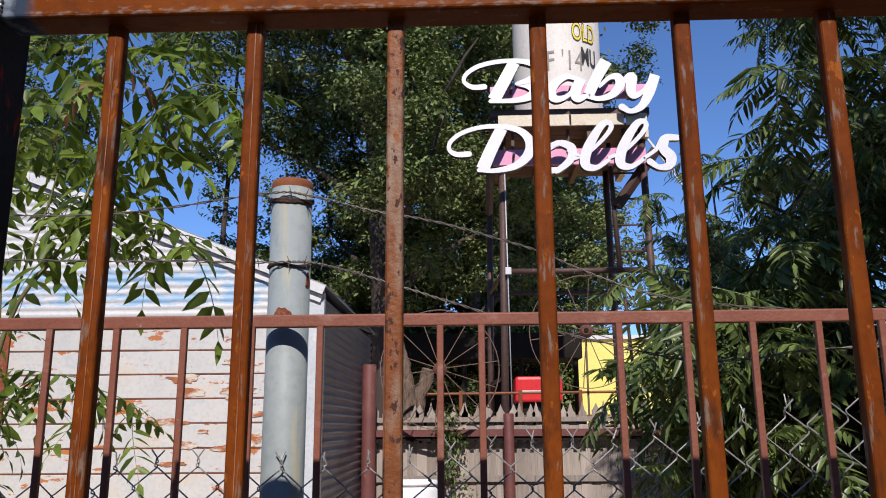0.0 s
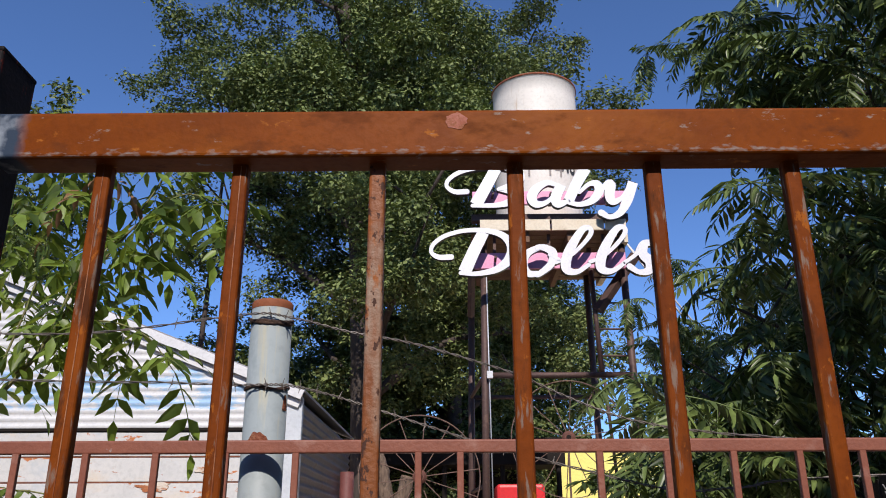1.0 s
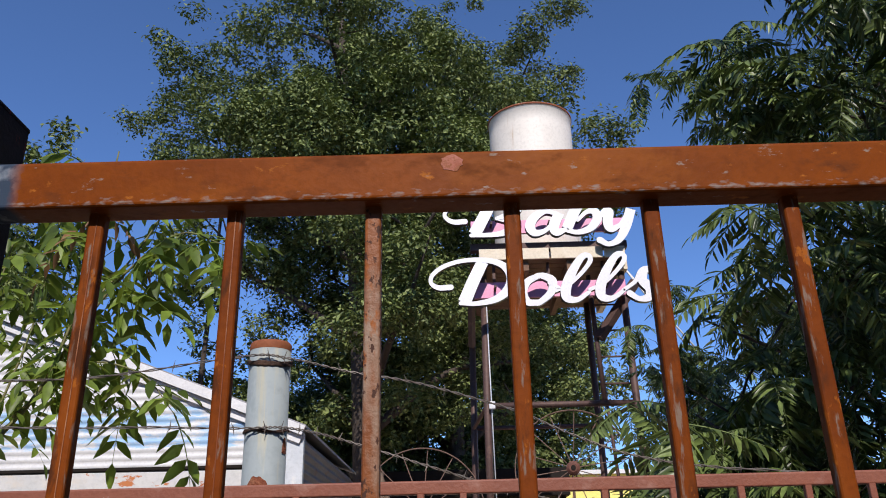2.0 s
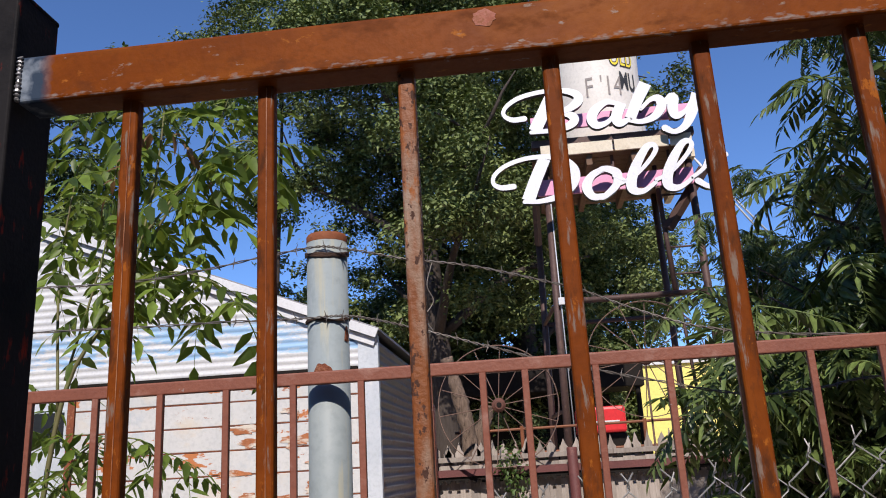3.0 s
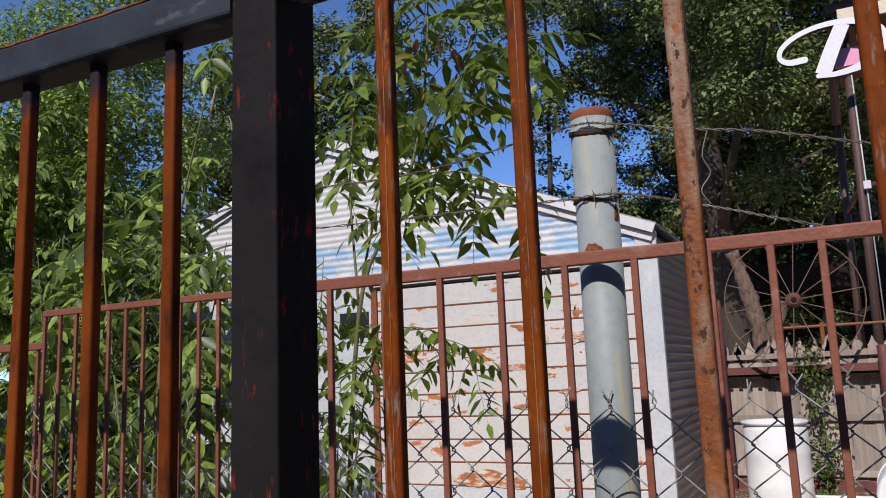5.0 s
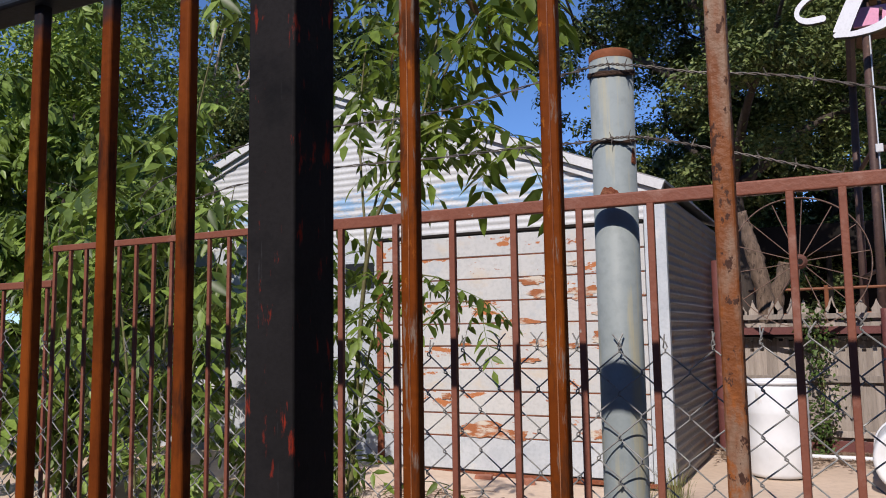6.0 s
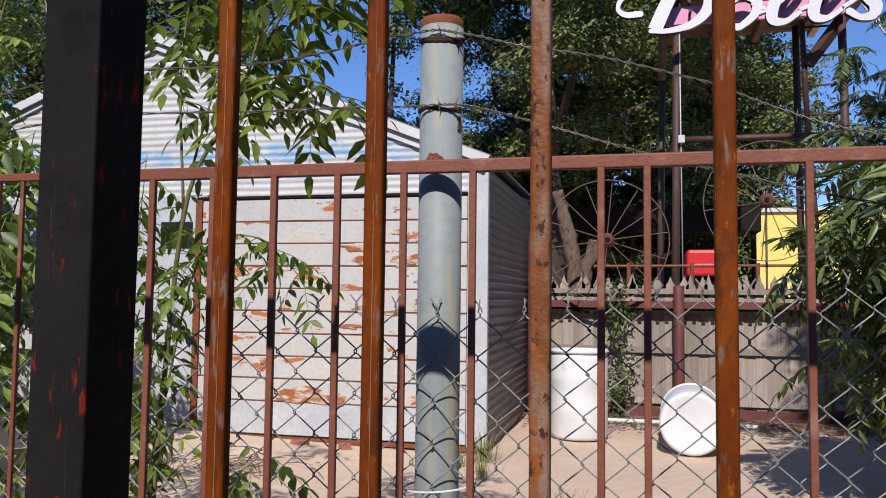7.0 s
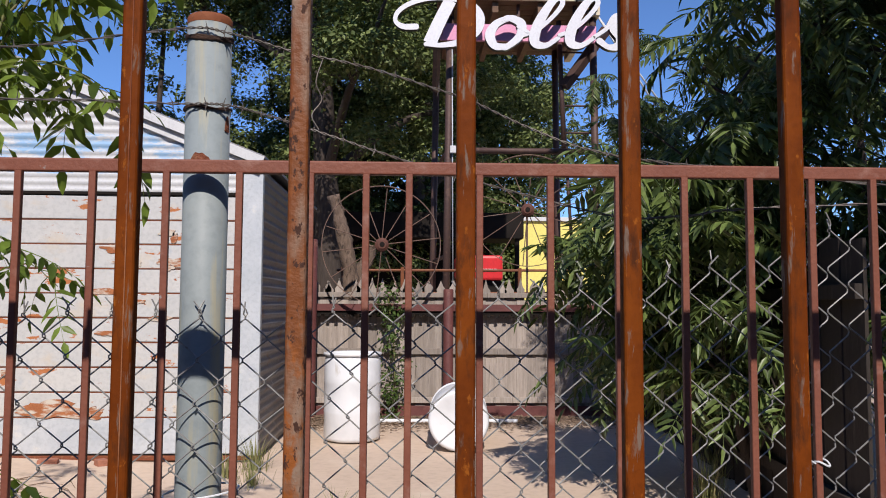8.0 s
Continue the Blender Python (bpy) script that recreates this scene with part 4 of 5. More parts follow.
def steel_beam():
    b = thing("steel_beam", "maroon painted steel channel along the fence", "beam", (0, WF_Y - 0.115, 0))
    part("top_flange", boxed(-1.25, 4.4, -0.05, 0.05, 1.375, 1.385, bevel=0.002), MAROON, b)
    part("web", boxed(-1.25, 4.4, -0.05, -0.04, 1.30, 1.375, bevel=0.002), MAROON, b)
    part("bottom_strip", boxed(-1.25, 4.4, -0.02, 0.04, 1.255, 1.298, bevel=0.002), DARK, b, "dark punched strip under the beam")
    me = None
    for k in range(52):
        if me is None:
            t = part("tooth", boxed(-0.022, 0.022, -0.03, -0.02, 1.225, 1.256, bevel=0.003), DARK, b)
            me = t.data
        else:
            t = link("tooth", me, None, b)
        t.location = (-1.2 + 0.105 * k, 0, 0)
    for x, top, r in ((-1.19, 2.17, 0.085), (0.50, 1.57, 0.062), (2.6, 1.57, 0.06)):
        p = part("post", lathe([(r, 0), (r, top - 0.01), (r * 0.92, top), (0, top)], 20), MAROON, b, "round maroon steel post", True)
        p.location = (x, -0.12, 0)
    return b


steel_beam()


def wagon_wheel(x, y, z, r, turn, label):
    w = thing("wagon_wheel", label, "wheel", (x, y, z), "wagon wheels")
    ring = [(r * math.cos(2 * math.pi * k / 64), 0, r * math.sin(2 * math.pi * k / 64)) for k in range(65)]
    bm = bmesh.new()
    rows = []
    for px, _, pz in ring[:-1]:
        d = Vector((px, 0, pz)).normalized()
        rows.append([bm.verts.new(d * (r + a) + Vector((0, c, 0))) for a, c in ((0, -0.03), (0.008, -0.03), (0.008, 0.03), (0, 0.03))])
    for i in range(64):
        p, q = rows[i], rows[(i + 1) % 64]
        for k in range(4):
            bm.faces.new((p[k], p[(k + 1) % 4], q[(k + 1) % 4], q[k]))
    part("rim", bm, WHEEL_IRON, w, "thin iron rim")
    hub = lathe([(0, -0.10), (0.045, -0.10), (0.05, -0.08), (0.078, -0.075), (0.082, -0.05), (0.07, -0.03), (0.07, 0.05), (0.082, 0.06), (0.05, 0.09), (0, 0.09)], 24)
    bmesh.ops.rotate(hub, verts=hub.verts, matrix=Matrix.Rotation(radians(90), 3, "X"))
    part("hub", hub, HUB_RUST, w, "rusty iron hub")
    # Solid near-black disc; the shade inside the bore is in its colour.
    bore = lathe([(0, -0.012), (0.03, -0.012), (0.03, 0.0), (0, 0.0)], 16)
    bmesh.ops.rotate(bore, verts=bore.verts, matrix=Matrix.Rotation(radians(90), 3, "X"))
    o = part("axle_hole", bore, DARK, w)
    o.location = (0, -0.10, 0)
    for k in range(14):
        a = 2 * math.pi * (k + 0.3) / 14
        d = Vector((math.cos(a), 0, math.sin(a)))
        off = 0.05 if k % 2 else -0.05
        part("spoke", tube([d * 0.06 + Vector((0, off, 0)), d * r], 0.0058, 6), WHEEL_IRON, w)
    w.rotation_euler = (0, 0, radians(turn))
    return w


wagon_wheel(-0.32, 9.70, 2.10, 0.715, 6, "iron-rimmed wagon wheel standing on the maroon beam")
wagon_wheel(1.50, 9.95, 2.57, 0.70, -8, "iron wagon wheel hung above the board fence")


def wheel_bracket():
    b = thing("wheel_bracket", "rusty steel upright holding a wagon wheel", "bracket", (1.50, 10.02, 0))
    part("upright", lathe([(0.013, 1.25), (0.013, 2.55), (0, 2.55)], 12), WHEEL_IRON, b)
    part("foot", boxed(-0.08, 0.08, -0.05, 0.05, 1.24, 1.26, bevel=0.003), WHEEL_IRON, b)


wheel_bracket()


def drum(label, m, lying=False):
    d = thing("plastic_drum", label, "drum", group="plastic drums")
    r, h = 0.288, 0.885
    part("body", lathe([(0, 0.012), (r - 0.06, 0.012), (r - 0.035, 0.0), (r - 0.012, 0.008), (r, 0.04), (r, 0.27), (r + 0.004, 0.29), (r, 0.31), (r, 0.57), (r + 0.004, 0.59), (r, 0.61), (r, 0.80), (r - 0.012, 0.835), (r - 0.03, 0.85)], 48), PLASTIC, d, smooth=True)
    part("top_rim", lathe([(r - 0.03, 0.845), (r - 0.004, 0.85), (r + 0.012, 0.862), (r + 0.012, 0.88), (r - 0.004, h), (r - 0.03, 0.878), (r - 0.04, 0.84), (0, 0.838)], 48), PLASTIC, d, "thick moulded rim", True)
    for a in (40, 220):
        b = part("bung", lathe([(0.035, 0.838), (0.035, 0.855), (0.028, 0.86), (0, 0.86)], 16), PLASTIC, d)
        b.location = (0.2 * math.cos(radians(a)), 0.2 * math.sin(radians(a)), 0)
    d.matrix_world = m
    return d


drum("white plastic drum standing upright in the yard", pose(-0.55, 8.36, 0.0))
drum("white plastic drum lying tipped over on the concrete", pose(0.505, 7.62, 0.285, -91, 0, -3))


def tree_stub(points, r0, r1, label):
    o = Vector(points[-1])
    line = [Vector(p) - o for p in smooth_line(points, 8)]
    n = len(line)
    bm = tube(line, [r0 + (r1 - r0) * k / n for k in range(n)], 16)
    for v in bm.verts:
        q = v.co + o
        v.co += Vector((noise.noise(q * 9), noise.noise(q * 9 + Vector((5, 0, 0))), 0)) * 0.03
        v.co += Vector((noise.noise(Vector((q.x * 30, q.y * 30, q.z * 8))), noise.noise(Vector((q.x * 30 + 7, q.y * 30, q.z * 8))), 0)) * 0.014
    ob = part("tree_stub", bm, STUB_WOOD, smooth=True)
    ob.location = o
    tagged(ob, label, "tree stub", "dead tree stubs")


tree_stub([(-1.04, 11.0, 2.88), (-0.97, 11.0, 2.62), (-0.88, 11.0, 2.25), (-0.80, 11.0, 1.75), (-0.80, 11.05, 0.8), (-0.8, 11.1, 0.0)], 0.085, 0.12, "brown dead tree stub behind the board fence")
tree_stub([(-0.55, 11.3, 2.22), (-0.60, 11.3, 2.0), (-0.70, 11.3, 1.7), (-0.72, 11.3, 0.8), (-0.7, 11.3, 0.0)], 0.09, 0.11, "short brown broken stub beside a taller dead stub")


def white_pipe():
    p = part("white_pipe", tube([(-0.9, 0, 0), (0.5, 0.02, 0), (1.3, 0.0, 0)], 0.024, 10), PLASTIC)
    p.location = (0.0, 9.45, 0.024)
    tagged(p, "white plastic pipe lying along the fence foot", "pipe")
    bm = bmesh.new()
    rnd = random.Random(4)
    for k in range(5200):
        x, y = rnd.uniform(-1.2, 2.6), 9.95 - abs(rnd.gauss(0, 0.42))
        a, s = rnd.uniform(0, 6.28), rnd.uniform(0.015, 0.05)
        c, z = Vector((x, y, 0.006 + rnd.uniform(0, 0.012))), rnd.uniform(-0.01, 0.014)
        d, e = Vector((math.cos(a), math.sin(a), 0)) * s, Vector((-math.sin(a), math.cos(a), 0)) * s * 0.35
        bm.faces.new([bm.verts.new(q) for q in (c - d, c + e + Vector((0, 0, z * 0.5)), c + d + Vector((0, 0, abs(z))), c - e)])
    tagged(part("leaf_litter", bm, LITTER), "dry brown leaf litter along the fence foot", "litter", kind="stuff")


white_pipe()
# ---- water tower and sign ----
def steel(name, a, b, r, parent, mat=None, label="", sides=8):
    return part(name, tube([a, b], r, sides), mat or TOWER_IRON, parent, label, True)


def water_tower():
    t = thing("water_tower", "white water tank on a rusty four-legged steel stand", "tower", (1.78, 14.1, 0))
    fl, fr, bl, br = (-1.16, -1.1), (1.30, -1.1), (-1.33, 1.1), (1.05, 1.1)
    top = 6.35
    for x, y in (fl, fr, bl, br):
        steel("leg", (x * 1.03, y, 0), (x * 0.97, y, top), 0.062, t, None, "rusty pipe leg")
    steel("brace", (fl[0], -1.1, 3.93), (fr[0], -1.1, 3.93), 0.05, t)
    steel("brace", (bl[0], 1.1, 3.93), (br[0], 1.1, 3.93), 0.04, t)
    for z in (2.2, 3.93):
        steel("brace", (fl[0], -1.1, z), (bl[0], 1.1, z), 0.035, t)
        steel("brace", (fr[0], -1.1, z), (br[0], 1.1, z), 0.035, t)
    # heavy knee braces under the deck
    part("knee_brace", tube([(fr[0] - 0.50, -1.0, 5.05), (fr[0] + 0.22, -1.0, 6.05)], 0.095, 4), TOWER_IRON, t, "dark steel knee brace")
    part("knee_brace", tube([(bl[0] + 0.02, 1.0, 5.5), (bl[0] + 0.02, 0.2, 6.2)], 0.07, 4), TOWER_IRON, t, "dark steel knee brace")
    # ladder on the side
    lx0, lx1 = 0.80, 1.34
    steel("ladder_rail", (lx0, -0.95, 3.95), (lx0 - 0.08, -0.95, 6.2), 0.042, t)
    steel("ladder_rail", (lx1 + 0.02, -0.95, 0.2), (lx1 - 0.06, -0.95, 6.2), 0.042, t)
    for z in (4.28, 4.74, 5.2, 5.66):
        steel("rung", (lx0 - 0.02, -0.95, z), (lx1, -0.95, z), 0.017, t)
    steel("tension_rod", (0.95, 0.2, 6.0), (1.35, 0.5, 0.1), 0.03, t)
    # conduit and its box
    steel("conduit", (fl[0] + 0.09, -1.16, 1.6), (fl[0] + 0.06, -1.16, 5.9), 0.010, t, GALV_SHEET, "thin white conduit")
    part("junction_box", boxed(fl[0] + 0.03, fl[0] + 0.13, -1.24, -1.17, 3.86, 3.98, bevel=0.008), TRIM, t, "small white junction box")
    # deck
    for x in (-1.15, -0.4, 0.35, 1.1):
        part("joist", boxed(x - 0.05, x + 0.05, -1.35, 1.3, 6.18, 6.36, bevel=0.006), BROWN_WOOD, t, "brown deck joist")
    for k in range(13):
        y = -1.38 + 0.215 * k
        part("deck_board", boxed(-1.35, 1.32, y, y + 0.2, 6.365, 6.41, bevel=0.005), BROWN_WOOD, t)
    for x0, x1 in ((-1.2, 0.0), (0.03, 0.92), (0.95, 1.3)):
        part("front_board", boxed(x0, x1, -1.44, -1.40, 6.36, 6.56, bevel=0.005), CREAM_BOARD, t, "cream painted front board")
    part("front_beam", boxed(-1.34, 1.36, -1.40, -1.25, 6.55, 6.68, bevel=0.006), TOWER_IRON, t, "brown steel front beam")
    part("side_beam", boxed(1.24, 1.36, -1.25, 1.3, 6.2, 6.36, bevel=0.006), CREAM_BOARD, t)
    # tank
    prof = [(0.0, 6.62), (0.80, 6.62), (0.82, 6.66)] + [(0.82 + 0.006 * (k % 2), 6.7 + 0.4 * k) for k in range(8)] + [(0.826, 9.82), (0.845, 9.83), (0.845, 9.87), (0.82, 9.885), (0.4, 10.0), (0, 10.06)]
    tank = part("tank", lathe(prof, 56), TANK, t, "chalky white steel tank with rust streaks", True)
    rim = part("tank_rim", lathe([(0.842, 9.825), (0.852, 9.83), (0.852, 9.865), (0.842, 9.87)], 56), RUST, tank, "rusty rim", True)
    seat = part("tank_seat", lathe([(0.88, 6.41), (0.9, 6.45), (0.9, 6.6), (0.84, 6.62)], 40), BROWN_WOOD, t)
    # painted words, bent round the tank
    for word, x, z, h, mat, out, outline in (("OLD", 0.46, 8.42, 0.36, YELLOW_INK, 0.006, True), ("MU", 0.55, 7.95, 0.36, INK, 0.006, False), ("F '14", 0.06, 7.84, 0.40, GREY_INK, 0.006, False)):
        for grow, m2, lift in ((0.045, INK, 0.003), (0.0, mat, 0.007)) if outline else ((0.0, mat, 0.006),):
            cu = bpy.data.curves.new("lettering", "FONT")
            cu.body, cu.size, cu.align_x, cu.align_y, cu.offset = word, h * 1.35, "CENTER", "CENTER", grow * 0.5 + (0.012 if word == "MU" else 0.0)
            cu.space_character = 1.02
            tmp = bpy.data.objects.new("tmp", cu)
            scene.collection.objects.link(tmp)
            bpy.context.view_layer.update()
            me = bpy.data.meshes.new_from_object(tmp.evaluated_get(bpy.context.evaluated_depsgraph_get()))
            bpy.data.objects.remove(tmp)
            bm = bmesh.new()
            bm.from_mesh(me)
            bmesh.ops.triangulate(bm, faces=bm.faces)
            bmesh.ops.subdivide_edges(bm, edges=[e for e in bm.edges if e.calc_length() > 0.08], cuts=2)
            bmesh.ops.scale(bm, verts=bm.verts, vec=(0.52 if word != "F '14" else 0.66, 1, 1))
            for v in bm.verts:
                a = (x + v.co.x) / 0.83
                r = 0.828 + lift
                v.co = Vector((r * math.sin(a), -r * math.cos(a), z + v.co.y))
            part("lettering", bm, m2, tank, "painted letters")
    # guy cables
    for dx in (0.0, 0.12):
        steel("cable", (1.36, -0.8, 6.45), (2.35 + dx, -1.0, 4.75), 0.016, t, TRIM, "pale cable", 6)
    return t


water_tower()

SIGN_Y = 12.5


def sx(u):
    return -0.295 + (u - 98) * 0.00457


def sz(v):
    return 6.504 + (351 - v) * 0.00488


def ribbon(points, widths, depth, lift):
    """A flat stroke of varying width, standing in the x-z plane, with depth."""
    line = smooth_line([(*p, w) for p, w in zip(points, widths)], 7)
    bm = bmesh.new()
    rows = []
    n = len(line)
    for i, q in enumerate(line):
        d = line[min(i + 1, n - 1)][:2] - line[max(i - 1, 0)][:2]
        d = d / (np.linalg.norm(d) + 1e-9)
        nrm = np.array((-d[1], d[0])) * q[2] / 2
        a, b = q[:2] + nrm, q[:2] - nrm
        up = lift + 0.00012 * i
        rows.append([bm.verts.new((a[0], -up, a[1])), bm.verts.new((b[0], -up, b[1])), bm.verts.new((b[0], depth, b[1])), bm.verts.new((a[0], depth, a[1]))])
    for r, s in zip(rows, rows[1:]):
        for k in range(4):
            f = bm.faces.new((r[k], s[k], s[(k + 1) % 4], r[(k + 1) % 4]))
            f.material_index = 0 if k == 0 else 1
    bm.faces.new(rows[0][::-1]).material_index = 1
    bm.faces.new(rows[-1]).material_index = 1
    # round the thin ends
    for q in (line[0], line[-1]):
        if q[2] > 0.12:
            continue
        ring = [(q[0] + q[2] / 2 * math.cos(2 * math.pi * k / 14), q[1] + q[2] / 2 * math.sin(2 * math.pi * k / 14)) for k in range(14)]
        fr = [bm.verts.new((x, -lift - 0.0015, z)) for x, z in ring]
        bk = [bm.verts.new((x, depth - 0.002, z)) for x, z in ring]
        bm.faces.new(fr).material_index = 0
        bm.faces.new(bk[::-1]).material_index = 1
        for k in range(14):
            bm.faces.new((fr[k], bk[k], bk[(k + 1) % 14], fr[(k + 1) % 14])).material_index = 1
    bmesh.ops.recalc_face_normals(bm, faces=bm.faces)
    return bm


def letter(parent, strokes):
    bms = []
    for k, (pts, ws) in enumerate(strokes):
        bms.append(ribbon([(sx(u), sz(v)) for u, v in pts], [w * 0.0045 for w in ws], 0.09, 0.004 + 0.003 * k))
    ob = part("letter", join(bms), LETTER_WHITE, parent)
    ob.data.materials.append(LETTER_BLACK)
    return ob


def sign_word(label, letters, bar_z, bar_x):
    s = thing("sign", label, "sign", (0, SIGN_Y, 0), "sign words")
    for strokes in letters:
        letter(s, strokes)
    z0, z1 = bar_z
    part("backing_bar", boxed(bar_x[0], bar_x[1], 0.30, 0.36, z0, z1, bevel=0.006), PINK, s, "pink backing bar")
    for x in (bar_x[0] + 0.35, (bar_x[0] + bar_x[1]) / 2, bar_x[1] - 0.35):
        part("bracket", boxed(x - 0.02, x + 0.02, 0.092, 0.30, (z0 + z1) / 2 - 0.02, (z0 + z1) / 2 + 0.02), TOWER_IRON, s)
        part("hanger", boxed(x - 0.025, x + 0.025, 0.36, 0.41, z0, 6.6 if z1 < 6.5 else z1), TOWER_IRON, s)
    return s


B = [([(240, 246), (195, 246), (166, 226), (172, 200), (212, 172), (272, 156), (335, 151), (395, 156), (436, 173), (442, 198), (412, 222), (360, 238)], [22, 20, 15, 16, 18, 18, 18, 22, 30, 36, 28, 14]),
     ([(360, 238), (402, 246), (422, 264), (404, 286), (350, 299), (262, 300)], [14, 26, 34, 30, 20, 16]),
     ([(352, 158), (312, 230), (274, 296)], [44, 46, 48])]
A = [([(588, 226), (545, 214), (503, 236), (484, 270), (500, 296), (540, 288), (580, 250)], [16, 22, 34, 38, 30, 18, 14]),
     ([(598, 222), (574, 270), (582, 296), (622, 284)], [38, 40, 32, 14])]
B2 = [([(692, 158), (655, 218), (622, 282)], [46, 42, 40]),
      ([(618, 288), (660, 298), (708, 284), (738, 248), (730, 220), (700, 222), (664, 252)], [20, 20, 28, 36, 32, 18, 14])]
Y = [([(738, 246), (782, 218), (776, 262), (786, 288), (820, 274), (848, 236)], [14, 36, 38, 30, 16, 14]),
     ([(868, 214), (842, 280), (812, 328), (772, 346), (740, 330)], [38, 38, 28, 20, 26])]
D = [([(180, 490), (134, 490), (108, 472), (116, 442), (160, 412), (230, 394), (308, 394), (370, 412), (402, 452), (392, 498), (344, 536), (272, 551), (215, 548)], [22, 20, 15, 16, 17, 17, 20, 26, 36, 36, 26, 18, 16]),
     ([(300, 400), (262, 472), (228, 545)], [44, 46, 48])]
O = [([(528, 457), (508, 456), (462, 476), (440, 514), (458, 550), (500, 552)], [22, 21, 27, 36, 28, 20]),
     ([(484, 554), (500, 552), (544, 516), (550, 474), (508, 456), (490, 461)], [22, 21, 28, 33, 21, 21]),
     ([(540, 484), (572, 500)], [14, 12])]
L1 = [([(560, 512), (610, 492), (664, 446), (696, 406), (690, 386), (664, 394), (626, 446), (600, 500), (600, 538), (636, 546), (682, 520)], [14, 14, 15, 18, 20, 26, 34, 38, 34, 20, 14])]
L2 = [([(u + 126, v - 2) for u, v in L1[0][0]], L1[0][1])]
S = [([(806, 516), (852, 486), (886, 446), (934, 444)], [14, 15, 26, 22]),
     ([(888, 446), (880, 482), (904, 512), (896, 542), (860, 548), (828, 528)], [30, 36, 40, 32, 20, 24])]
sign_word("white script sign word with black returns and pink bar", [B, A, B2, Y], (6.90, 7.15), (0.46, 3.18))
sign_word("lower white script sign word above the tower legs", [D, O, L1, L2, S], (5.72, 6.00), (0.48, 3.06))


# ---- things far behind ----
def yellow_building():
    b = thing("building", "bright yellow stucco building beyond the yard", "building", (4.4, 24, 0))
    part("wall", boxed(-1.15, 5.0, 0, 4, 0, 3.95, bevel=0.02), YELLOW, b)
    part("roof", boxed(-1.25, 5.1, -0.1, 4.1, 3.95, 4.07, bevel=0.01), TRIM, b, "pale flat roof edge")
    w = part("window", boxed(0.15, 1.5, -0.03, 0.02, 2.76, 2.98, bevel=0.01), GLASS_DARK, b, "narrow dark window")
    part("window_frame", boxed(0.1, 1.55, -0.02, 0.01, 2.70, 3.03, bevel=0.01), TRIM, w)


def red_truck():
    t = thing("truck", "bright red truck parked beyond the fence", "truck", (1.66, 15.5, 0))
    part("cab", boxed(-0.75, 0.16, 0, 0.9, 1.86, 2.36, bevel=0.06), RED, t)
    part("chassis", boxed(-0.73, 0.14, 0.02, 0.88, 0.45, 1.862, bevel=0.03), DARK, t, "dark lower body")
    part("windscreen", boxed(-0.65, 0.03, -0.02, 0.0, 2.04, 2.09, bevel=0.006), TRIM, t, "white stripe")
    part("bumper", boxed(-0.75, 0.16, -0.15, 0.05, 0.5, 0.75, bevel=0.03), TRIM, t)
    me = None
    for x in (-0.62, -0.03):
        w = lathe([(0, -0.12), (0.3, -0.12), (0.4, -0.09), (0.4, 0.09), (0.3, 0.12), (0, 0.12)], 24)
        bmesh.ops.rotate(w, verts=w.verts, matrix=Matrix.Rotation(radians(90), 3, "Y"))
        o = part("wheel", w, DARK, t)
        o.location = (x, 0.4, 0.4)


def open_shelter():
    s = thing("shelter", "dark open shelter with a low iron roof", "shelter", (-0.2, 19.6, 0))
    # The wall's near-black colour holds the shade inside the shelter.
    part("back_wall", boxed(-9.0, 2.3, 1.62, 1.7, 0, 3.0), DARK, s, "back wall coloured near-black for the shade inside")
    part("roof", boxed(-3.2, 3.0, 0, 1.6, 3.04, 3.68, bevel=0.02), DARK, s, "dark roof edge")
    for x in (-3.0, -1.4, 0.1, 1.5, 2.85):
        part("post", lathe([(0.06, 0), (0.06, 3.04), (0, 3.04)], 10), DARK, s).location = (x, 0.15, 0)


def pipe_rail():
    r = thing("pipe_rail", "orange-brown pipe railing behind the board fence", "railing", (0.9, 12.2, 0))
    for z in (1.55, 1.9):
        part("rail", tube([(-2.0, 0, z), (2.2, 0, z + 0.02)], 0.02, 8), ORANGE_PIPE, r)
    for x in (-1.9, -1.0, -0.1, 0.8, 1.7):
        part("post", tube([(x, 0, 0), (x, 0, 1.95)], 0.03, 8), ORANGE_PIPE, r)


yellow_building()
red_truck()
open_shelter()
pipe_rail()


